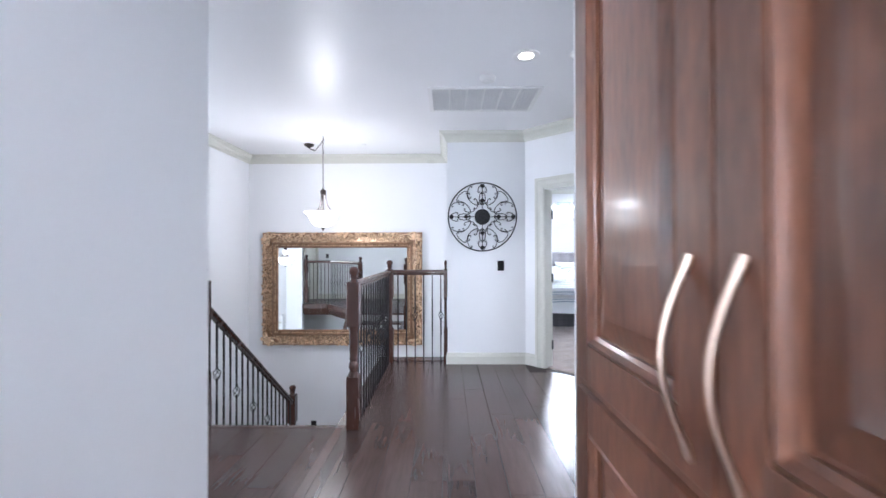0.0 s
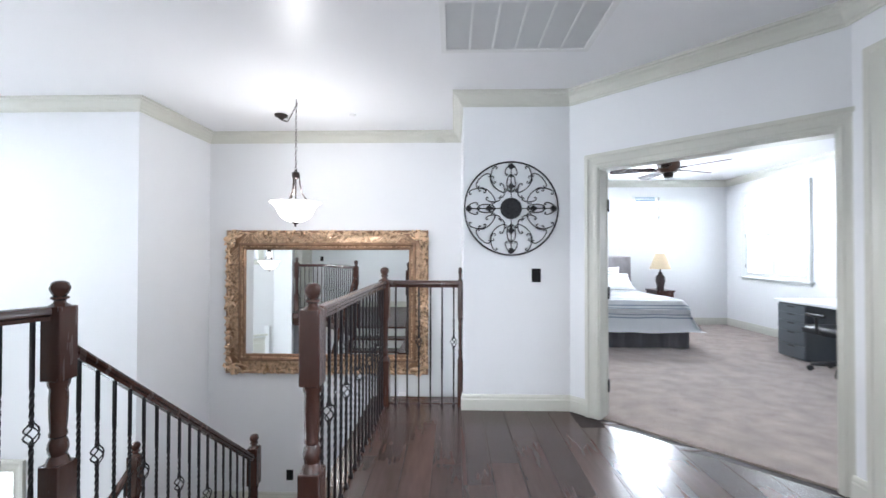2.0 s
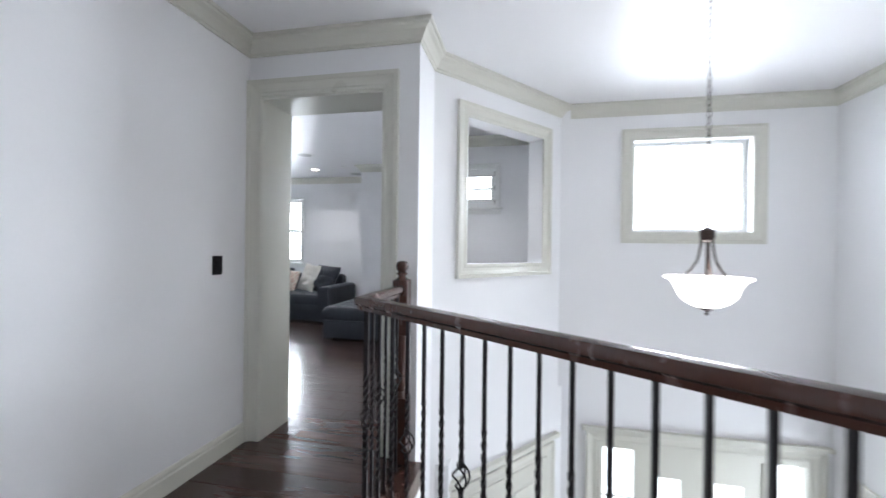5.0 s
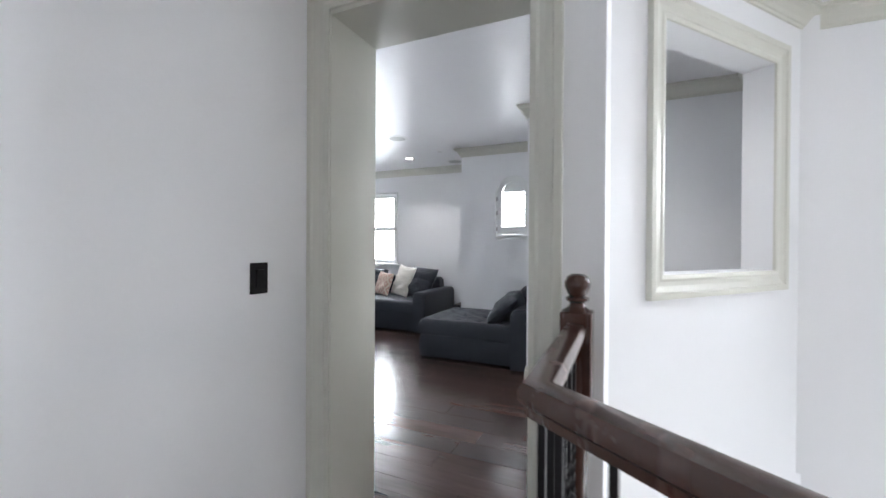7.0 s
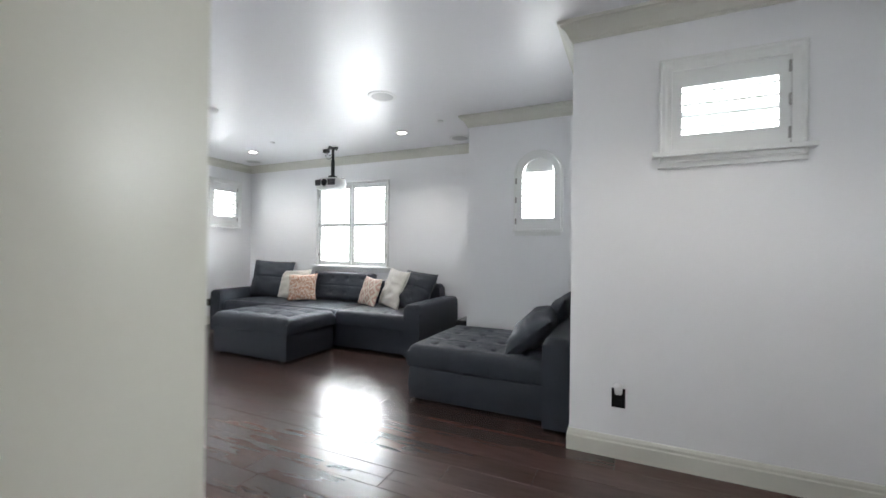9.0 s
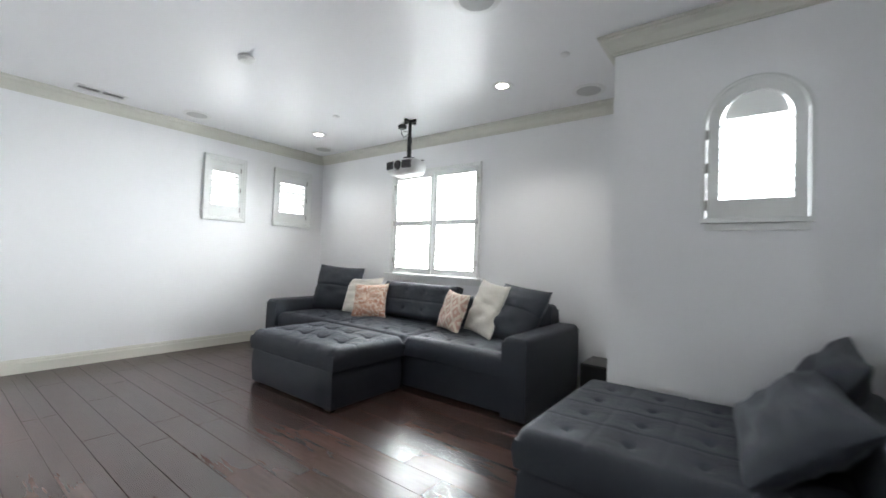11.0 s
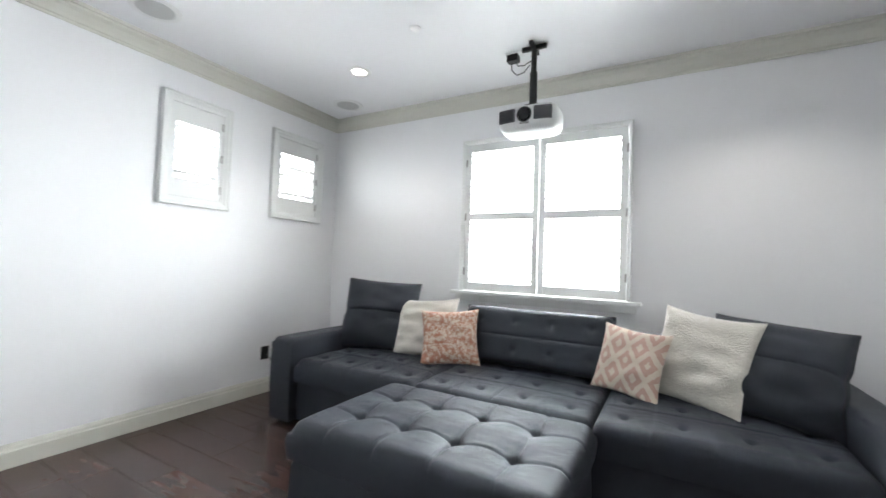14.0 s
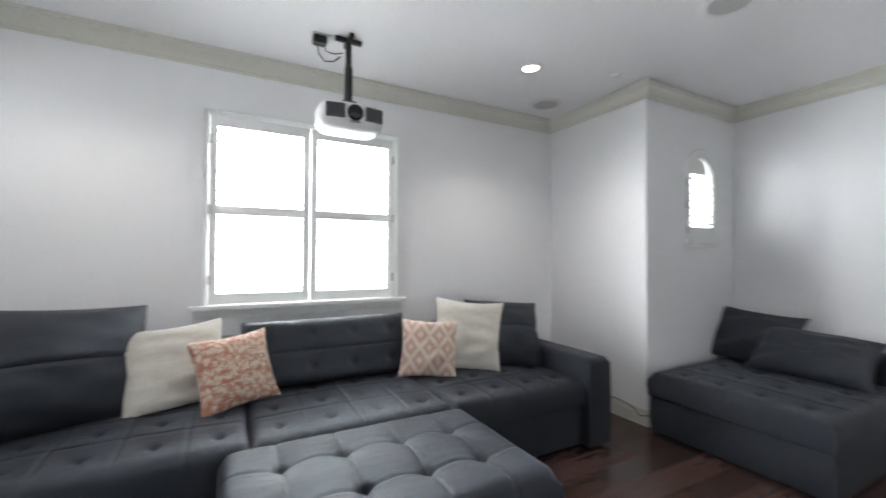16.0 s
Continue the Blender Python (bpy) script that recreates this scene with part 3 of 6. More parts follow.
railing("sloping dark wood stair railing with iron balusters down the upper flight", [(0.576, 6.09, 0.93), (0.565, 7.86, -0.47)], [(0.56, 7.90, UPPER_LOW)], lambda p: low(p.y) + 0.03)
railing("sloping dark wood stair railing down the lower flight", [(-0.40, 7.66, -0.50), (-0.40, 5.9, -1.70)], [(-0.40, 7.72, UPPER_LOW)], lambda p: UPPER_LOW - (7.9 - p.y) * 0.68)
# wooden edge of the floor round the opening
NOSE = [(0.035, -0.03), (0.045, -0.015), (0.04, 0.006), (-0.10, 0.012), (-0.10, -0.1), (0.012, -0.28), (0.02, -0.27), (0.02, -0.05)]
structure("trim", sweep(bmesh.new(), EDGE[2:][::-1], [(-o, h) for o, h in NOSE][::-1]), DARKWOOD, "dark wood nosing and fascia along the balcony edge", "trim")
structure("trim", sweep(bmesh.new(), [(2.45, 7.92), (1.72, 7.92), (1.72, 6.02)][::-1], [(-o, h) for o, h in NOSE][::-1]), DARKWOOD, "dark wood nosing and fascia beside the stairs", "trim")
structure("trim", a_box(0.5, 1.72, 6.0, 6.045, -0.035, 0.004), DARKWOOD, "dark wood nosing at the top step", "trim", 0.006)

# ---- gilt mirror on the stair wall ----
MX0, MX1, MZ0, MZ1, MY = -0.24, 2.09, -0.03, 1.61, 8.87
mirror = thing("wall_mirror", ((MX0 + MX1) / 2, MY, (MZ0 + MZ1) / 2), "large mirror in an ornate antique gold frame", "mirror")
mw, mh, mb = MX1 - MX0, MZ1 - MZ0, 0.225
up_m = Matrix(((-1, 0, 0, 0), (0, 0, -1, 0), (0, 1, 0, 0), (0, 0, 0, 1)))
rect = [(-mw / 2, -mh / 2), (-mw / 2, mh / 2), (mw / 2, mh / 2), (mw / 2, -mh / 2)]
prof = [(0, 0.0), (0, 0.035), (-0.012, 0.05), (-0.03, 0.045), (-0.04, 0.03), (-0.09, 0.024), (-0.14, 0.03), (-0.15, 0.045), (-0.165, 0.05), (-0.178, 0.042), (-0.185, 0.03), (-0.205, 0.035), (-0.215, 0.025), (-0.225, 0.012), (-0.225, 0)]
part("frame", sweep(bmesh.new(), rect, prof, True, up_m), GOLD, mirror, "antique gold moulded frame")
part("mirror_glass", a_box(-mw / 2 + mb - 0.01, mw / 2 - mb + 0.01, -0.014, -0.006, -mh / 2 + mb - 0.01, mh / 2 - mb + 0.01), MIRROR, mirror, "silvered mirror glass")
rnd = random.Random(4)


def leaf_scroll(bm, x, z, angle, size, curl):
    """A raised acanthus frond that curls over the frame."""
    pts, rad = [], []
    for i in range(9):
        f = i / 8
        a = angle + curl * f * f
        r = size * f
        pts.append((x + r * math.cos(a), -0.038 - 0.036 * math.sin(math.pi * f), z + r * math.sin(a)))
        rad.append(max(0.004, size * 0.125 * math.sin(math.pi * (0.18 + 0.8 * f))))
    tube(bm, pts, rad, 6)


def frame_ornament(x, z, inward, size):
    bm = bmesh.new()
    for k in range(9):
        spread = (k - 4) * 0.38
        leaf_scroll(bm, x, z, inward + spread, size * (0.75 + 0.3 * rnd.random()) * (1.0 - 0.05 * abs(k - 4)), (0.9 if k > 4 else -0.9) * (0.6 + 0.6 * rnd.random()))
    for v in bm.verts:
        v.co.x, v.co.z = max(-mw / 2 - 0.006, min(mw / 2 + 0.006, v.co.x)), max(-mh / 2 - 0.006, min(mh / 2 + 0.006, v.co.z))
    lathe(bm, [(0.03 * size / 0.16, 0.0), (0.028 * size / 0.16, 0.018), (0.014 * size / 0.16, 0.03), (0.003, 0.034)], 10, Matrix.Translation((x, -0.03, z)) @ pose(0, 0, 0, 90, 0, 0))
    return bm


for sx in (-1, 1):
    for sz in (-1, 1):
        part("frame_ornament", frame_ornament(sx * (mw / 2 - 0.055), sz * (mh / 2 - 0.055), math.atan2(-sz, -sx), 0.19), GILT, mirror, smooth=True)
for x, z, a in ((0, mh / 2 - 0.09, -math.pi / 2), (0, -mh / 2 + 0.09, math.pi / 2), (-mw / 2 + 0.09, 0, 0), (mw / 2 - 0.09, 0, math.pi)):
    part("frame_ornament", frame_ornament(x - 0.07 * math.cos(a), z - 0.07 * math.sin(a), a, 0.15), GILT, mirror, smooth=True)
for sx in (-1, 1):
    for x in (0.25, 0.42, 0.58, 0.74):
        for sz in (-1, 1):
            part("frame_ornament", frame_ornament(sx * x, sz * (mh / 2 - 0.02), -sz * math.pi / 2, 0.08), GILT, mirror, smooth=True)
    for z in (-0.55, -0.38, -0.22, 0.22, 0.38, 0.55):
        part("frame_ornament", frame_ornament(sx * (mw / 2 - 0.02), z, math.pi if sx > 0 else 0, 0.09), GILT, mirror, smooth=True)
lattice = bmesh.new()
for sgn in (-1, 1):
    for sz in (-1, 1):
        x = -mw / 2 + 0.25
        while x < mw / 2 - 0.25:
            tube(lattice, [(x, -0.033, sz * (mh / 2 - 0.045)), (x + sgn * 0.09, -0.035, sz * (mh / 2 - 0.14))], 0.0048, 4)
            x += 0.03
    for sx in (-1, 1):
        z = -mh / 2 + 0.25
        while z < mh / 2 - 0.25:
            tube(lattice, [(sx * (mw / 2 - 0.045), -0.033, z), (sx * (mw / 2 - 0.14), -0.035, z + sgn * 0.09)], 0.0048, 4)
            z += 0.03
tagged(part("lattice", lattice, GILT, mirror, "fine raised gold lattice"), kind="stuff")

for along_x in (True, False):
    for s in (-1, 1):
        half = (mw if along_x else mh) / 2 - 0.02
        garland, n_g = bmesh.new(), int(half * 90)
        pts, rads = [], []
        for i in range(n_g + 1):
            f = -half + 2 * half * i / n_g
            edge = (mh if along_x else mw) / 2 - 0.022 - 0.016 * abs(math.sin(f * 9.5))
            pts.append((f, -0.05, s * edge) if along_x else (s * edge, -0.05, f))
            rads.append(0.010 + 0.005 * math.sin(f * 60))
        tube(garland, pts, rads, 6)
        part("garland", garland, GILT, mirror, "scalloped carved gold edge", smooth=True)
        beads = bmesh.new()
        inner_half = (mw if along_x else mh) / 2 - 0.18
        k_n = int(inner_half * 2 / 0.03)
        for k in range(k_n):
            f = -inner_half + 0.03 * (k + 0.5)
            e = s * ((mh if along_x else mw) / 2 - 0.187)
            lathe(beads, [(0.004, -0.009), (0.011, 0), (0.004, 0.009)], 6, Matrix.Translation((f, -0.036, e) if along_x else (e, -0.036, f)))
        tagged(part("beading", beads, GILT, mirror, "small gold beads along the sight edge", smooth=True), kind="stuff")

# ---- scrolled iron medallion on the pier ----
medal = thing("wall_medallion", (2.872, 7.745, 1.737), "round black wrought iron scroll wall medallion", "wall art")
AR = 0.408


def ring_pts(r, n=48):
    return [(r * math.cos(2 * math.pi * i / n), -0.014, r * math.sin(2 * math.pi * i / n)) for i in range(n + 1)]


part("outer_ring", tube(bmesh.new(), ring_pts(AR - 0.006), 0.0075, 8), IRON, medal, smooth=True)
part("medallion_disc", lathe(bmesh.new(), [(0.09, 0), (0.093, 0.006), (0.085, 0.012), (0.075, 0.01), (0.05, 0.014), (0.01, 0.016)], 28, Matrix.Translation((0, -0.004, 0)) @ pose(0, 0, 0, 90, 0, 0)),
     material("pierced_iron", (0.02, 0.02, 0.022), 0.5, metal=0.5, vary=0.6, scale=45, fine=90, bump=1.0, bump_scale=45), medal, "cast black openwork disc")


def c_scroll(cx, cz, heading, length, side, n=26):
    """A bar bent to a C whose two ends roll up, from its middle outwards; it curls to the left for side 1."""
    halves = []
    for d in (-1, 1):
        x, z, a, pts = cx, cz, heading, []
        for i in range(n):
            f = (i + 0.5) / n
            step = length / 2 / n
            a += d * side * (0.09 + 2.9 * f ** 4) * step / length * 16
            x, z = x + d * step * math.cos(a), z + d * step * math.sin(a)
            pts.append((x, -0.014, z))
        halves.append(pts)
    return halves[0][::-1] + [(cx, -0.014, cz)] + halves[1]


for q in range(4):
    turn_q = pose(0, 0, 0, 0, -90 * q, 0)
    bm = bmesh.new()
    tube(bm, [(0, -0.014, 0.095), (0, -0.014, 0.38)], 0.0045, 6)
    lathe(bm, [(0.025, 0), (0.026, 0.005), (0.018, 0.012), (0.002, 0.014)], 14, Matrix.Translation((0, -0.006, 0.365)) @ pose(0, 0, 0, 90, 0, 0))
    prism(bm, [(-0.03, 0.19), (0, 0.155), (0.03, 0.19), (0, 0.225)], 0.008, 0.02, Matrix(((1, 0, 0, 0), (0, 0, -1, 0), (0, 1, 0, 0), (0, 0, 0, 1))))
    bmesh.ops.transform(bm, matrix=turn_q, verts=bm.verts)
    part("spoke", bm, IRON, medal)
    bm = bmesh.new()
    for s in (-1, 1):
        tube(bm, c_scroll(s * 0.036, 0.215, math.pi / 2, 0.25, s), 0.005, 5)
        tube(bm, c_scroll(s * 0.04, 0.345, math.pi / 2 + s * 0.5, 0.17, s), 0.005, 5)
    bmesh.ops.transform(bm, matrix=turn_q, verts=bm.verts)
    part("scroll", bm, IRON, medal, smooth=True)
    bm = bmesh.new()
    for s in (-1, 1):
        a = math.pi / 4
        out, across = (math.cos(a), math.sin(a)), (-math.sin(a) * s, math.cos(a) * s)
        tube(bm, c_scroll(0.225 * out[0] + 0.03 * across[0], 0.225 * out[1] + 0.03 * across[1], a, 0.30, s), 0.005, 5)
        tube(bm, c_scroll(0.33 * out[0] + 0.085 * across[0], 0.33 * out[1] + 0.085 * across[1], a + s * 0.9, 0.24, s), 0.005, 5)
        tube(bm, c_scroll(0.15 * out[0] + 0.07 * across[0], 0.15 * out[1] + 0.07 * across[1], a + s * 0.75, 0.2, -s), 0.005, 5)
    tube(bm, c_scroll(0.375 * math.cos(math.pi / 4), 0.375 * math.sin(math.pi / 4), 3 * math.pi / 4, 0.26, 1), 0.005, 5)
    bmesh.ops.transform(bm, matrix=turn_q, verts=bm.verts)
    part("scroll", bm, IRON, medal, smooth=True)

# ---- pendant lamps ----


def chain(bm, a, b, link=0.03):
    a, b = Vector(a), Vector(b)
    n = max(2, int((b - a).length / link))
    for i in range(n):
        c = a.lerp(b, (i + 0.5) / n)
        d = (b - a).normalized()
        s = d.orthogonal().normalized()
        if i % 2:
            s = d.cross(s)
        tube(bm, [c + d * (link * 0.62) * math.cos(t) + s * 0.009 * math.sin(t) for t in [k * math.pi / 4 for k in range(9)]], 0.0022, 4)


def pendant(x, y, rim, radius, label, swag=None):
    """A bowl lamp hung by a chain. rim: the height of the bowl's edge."""
    lamp = thing("pendant_lamp", (x, y, 0), label, "pendant lamp", "pendant lamps over the stairwell")
    k = radius / 0.22
    bowl = lathe(bmesh.new(), [(0.004, rim - 0.17 * k), (0.06 * k, rim - 0.165 * k), (0.11 * k, rim - 0.14 * k), (0.145 * k, rim - 0.1 * k), (0.16 * k, rim - 0.055 * k), (0.185 * k, rim - 0.02 * k), (0.22 * k, rim),
                               (0.217 * k, rim + 0.004), (0.18 * k, rim - 0.012 * k), (0.152 * k, rim - 0.05 * k), (0.135 * k, rim - 0.095 * k), (0.1 * k, rim - 0.13 * k), (0.05 * k, rim - 0.155 * k), (0.004, rim - 0.16 * k)], 36)
    shade = part("shade", bowl, GLOW, lamp, "glowing frosted white glass bowl", smooth=True)
    shade.visible_shadow = False
    part("finial", lathe(bmesh.new(), [(0.004, rim - 0.215 * k), (0.012, rim - 0.205 * k), (0.006, rim - 0.195 * k), (0.03, rim - 0.178 * k), (0.03, rim - 0.17 * k)], 14), BRONZE, lamp, smooth=True)
    hub = rim + 0.27 * k
    part("hub", lathe(bmesh.new(), [(0.012, hub - 0.06), (0.03, hub - 0.05), (0.034, hub - 0.03), (0.034, hub), (0.012, hub + 0.014), (0.008, hub + 0.03)], 16), BRONZE, lamp, smooth=True)
    for i in range(3):
        a = 2 * math.pi * i / 3 + 0.5
        part("arm", tube(bmesh.new(), [(r * k * math.cos(a), r * k * math.sin(a), z) for r, z in ((0.03, hub - 0.02), (0.034, hub - 0.09 * k), (0.05, hub - 0.17 * k), (0.08, rim + 0.05 * k), (0.135, rim - 0.01 * k))], 0.006, 6), BRONZE, lamp, smooth=True)
    part("stem", tube(bmesh.new(), [(0, 0, hub), (0, 0, rim - 0.15 * k)], 0.007, 8), BRONZE, lamp)
    bm = bmesh.new()
    chain(bm, (0, 0, hub + 0.02), (0, 0, CEIL - 0.03))
    cx, cy = 0.0, 0.0
    if swag:
        cx, cy = swag[0] - x, swag[1] - y
        chain(bm, (0, 0, CEIL - 0.06), (cx * 0.55, cy * 0.55, CEIL - 0.13)), chain(bm, (cx * 0.55, cy * 0.55, CEIL - 0.13), (cx, cy, CEIL - 0.05))
        part("hook", tube(bmesh.new(), [(0, 0, CEIL), (0, 0, CEIL - 0.03), (0.012, 0, CEIL - 0.045), (0, 0, CEIL - 0.058)], 0.004, 6), BRONZE, lamp)
    part("chain", bm, BRONZE, lamp, "thin bronze chain")
    part("canopy", lathe(bmesh.new(), [(0.008, CEIL - 0.05), (0.02, CEIL - 0.045), (0.03, CEIL - 0.032), (0.062, CEIL - 0.016), (0.066, CEIL)], 24, Matrix.Translation((cx, cy, 0))), BRONZE, lamp, "dark bronze ceiling canopy", smooth=True)
    return lamp


pendant(0.953, 7.84, 1.80, 0.222, "lit swag pendant lamp with a frosted glass bowl and bronze arms", (0.64, 8.25))
pendant(-1.05, 6.03, 1.20, 0.195, "lit frosted glass bowl pendant lamp hung over the foyer")

# ---- ceiling fittings ----


def can_light(x, y):
    c = thing("recessed_light", (x, y, CEIL), "lit round recessed ceiling light with a white trim ring", "ceiling light", "recessed ceiling lights")
    part("trim_ring", lathe(bmesh.new(), [(0.072, -0.004), (0.092, -0.006), (0.095, -0.002), (0.095, 0.0), (0.072, 0.0)], 32), PLASTIC_W, c)
    part("lens", lathe(bmesh.new(), [(0.074, -0.003), (0.03, -0.005), (0.002, -0.0055)][::-1], 32), CANGLOW, c, "glowing lens", smooth=True).visible_shadow = False


# the last three fittings are unseen, added to carry the extra lamps
for p in ((3.03, 5.87), (-5.58, -1.30), (-5.56, 1.355), (-2.3, -1.35), (-2.3, 1.32), (-2.75, 4.3)):
    can_light(*p)


def speaker(x, y, z=CEIL):
    c = thing("ceiling_speaker", (x, y, z), "round flush white ceiling loudspeaker grille", "loudspeaker", "ceiling loudspeakers")
    part("rim", lathe(bmesh.new(), [(0.128, -0.006), (0.14, -0.004), (0.142, 0.0), (0.128, 0.0)], 36), PLASTIC_W, c)
    part("grille", lathe(bmesh.new(), [(0.002, -0.0075), (0.08, -0.007), (0.129, -0.005)], 36), material("speaker_mesh", (0.5, 0.5, 0.5), 0.6, vary=0.1, fine=400, bump=0.5, bump_scale=500), c, "fine perforated grille")


for p in ((-4.39, -1.9), (-6.07, -1.87), (-6.05, 1.945), (-4.44, 1.80)):
    speaker(*p)


def detector(x, y, r=0.065, h=0.035, z=CEIL, label="small round white smoke detector on the ceiling", name="smoke_detector", category="smoke detector"):
    c = thing(name, (x, y, z), label, category)
    part("body", lathe(bmesh.new(), [(r * 0.4, -h), (r * 0.75, -h * 0.95), (r * 0.9, -h * 0.6), (r, -h * 0.5), (r, 0)], 24), PLASTIC_W, c, smooth=True)
    part("cap", lathe(bmesh.new(), [(r * 0.15, -h * 1.12), (r * 0.38, -h * 1.06), (r * 0.4, -h * 0.98)], 16), PLASTIC_W, c)


detector(2.79, 6.23)
detector(3.4, 5.84, 0.06)
for p in ((1.36, 8.26), (-1.21, 7.24), (-5.27, -0.56), (-5.33, 2.0)):
    detector(*p, 0.035, 0.014, CEIL, "small white fire sprinkler cover on the ceiling", "sprinkler_cover", "sprinkler")
detector(-4.03, -0.08)

vent = thing("return_air_vent", (2.79, 6.71, CEIL), "large white louvered return air grille in the ceiling", "air vent")
for x0, x1, y0, y1 in ((-0.5, 0.5, -0.3, -0.262), (-0.5, 0.5, 0.262, 0.3), (-0.5, -0.462, -0.262, 0.262), (0.462, 0.5, -0.262, 0.262)):
    part("frame", a_box(x0, x1, y0, y1, -0.012, 0.0), PLASTIC_W, vent, bevel=0.003)
part("backing", a_box(-0.462, 0.462, -0.262, 0.262, -0.0015, 0.0), material("vent_shadow", (0.42, 0.42, 0.46), 0.8), vent)
for i in range(1, 6):
    part("mullion", a_box(-0.462 + i * 0.154 - 0.006, -0.462 + i * 0.154 + 0.006, -0.262, 0.262, -0.011, -0.002), PLASTIC_W, vent)
slat_m = Matrix.Rotation(radians(10), 4, "X")
first = part("slat", box(bmesh.new(), -0.46, 0.46, -0.0046, 0.0046, -0.0007, 0.0007, slat_m), PLASTIC_W, vent)
first.location = (0, -0.254, -0.007)
for i in range(1, 38):
    again(first, Matrix.Translation((0, -0.254 + i * 0.0137, -0.007)))

reg = thing("ceiling_register", (-3.57, -2.02, CEIL), "small white rectangular ceiling air register", "air vent")
for x0, x1, y0, y1 in ((-0.2, 0.2, -0.075, -0.05), (-0.2, 0.2, 0.05, 0.075), (-0.2, -0.178, -0.05, 0.05), (0.178, 0.2, -0.05, 0.05), (-0.012, 0.012, -0.05, 0.05)):
    part("frame", a_box(x0, x1, y0, y1, -0.009, 0.0), PLASTIC_W, reg)
# no duct is cut; a black sheet gives the shade behind the slats
part("backing", a_box(-0.178, 0.178, -0.05, 0.05, -0.0015, 0.0), PLASTIC_B, reg, "black sheet standing for the shade inside the duct")
for i in range(22):
    x = -0.165 + i * 0.0157
    if abs(x) > 0.016:
        part("slat", box(bmesh.new(), -0.005, 0.005, -0.049, 0.049, -0.0006, 0.0006, Matrix.Rotation(radians(45), 4, "Y")), PLASTIC_W, reg).location = (x, 0, -0.005)


def wall_plate(x, y, z, facing, w=0.078, h=0.118, outlet=False, label="dark bronze rocker light switch on the wall"):
    """facing: degrees that the plate's front is turned from -y."""
    p = thing("power_outlet" if outlet else "light_switch", (x, y, z), label, "power outlet" if outlet else "light switch", turn=facing)
    part("plate", a_box(-w / 2, w / 2, -0.007, 0.0, -h / 2, h / 2), PLATE, p, bevel=0.003)
    if outlet:
        for s in (-1, 1):
            part("socket", a_box(-0.017, 0.017, -0.0095, -0.007, s * 0.024 - 0.014, s * 0.024 + 0.014), PLATE, p, bevel=0.004)
    else:
        part("rocker", box(bmesh.new(), -0.017, 0.017, -0.013, -0.006, -0.034, 0.034, Matrix.Rotation(radians(4), 4, "X")), PLATE, p, bevel=0.002)
    return p


wall_plate(3.09, 7.75, 1.16, 0)
wall_plate(-0.967, 3.26, 1.21, 180)
wall_plate(4.95, 6.37, 1.16, 0, label="dark bronze light switch beside the side opening")
wall_plate(0.5, 8.87, -1.2, 0, outlet=True, label="dark power outlet low on the stair wall")
wall_plate(-3.9, 3.92, 0.37, 90, outlet=True, label="dark power outlet with a white plug-in night light")
plug = thing("night_light", (-3.9, 3.92, 0.40), "small white plug-in night light in the outlet", "night light", turn=90)
part("body", lathe(bmesh.new(), [(0.004, 0), (0.02, 0.004), (0.024, 0.03), (0.022, 0.06), (0.012, 0.072), (0.003, 0.074)], 16, Matrix.Translation((0, -0.034, 0))), PLASTIC_W, plug, smooth=True)
part("prong_base", a_box(-0.014, 0.014, -0.03, -0.0096, 0.002, 0.036), PLASTIC_W, plug, bevel=0.003)
wall_plate(-5.62, -2.335, 0.36, 180, outlet=True, label="dark power outlet near the baseboard beside the sofa")

# ---- alder cabinet in the corridor ----
cab = thing("linen_cabinet", (2.80, 3.18, 0), "tall knotty alder cabinet with raised panel doors built into the wall", "cabinet")
part("body", a_box(0.012, 0.5, -0.81, 0.80, 0, 2.36), CABINET, cab)
for y0, y1 in ((-0.815, -0.77), (0.765, 0.81)):
    part("stile", a_box(-0.012, 0.011, y0, y1, 0, 2.36), CABINET, cab, bevel=0.002)
handle_metal = material("brushed_copper_nickel", (0.55, 0.42, 0.34), 0.3, metal=1.0, vary=0.08)


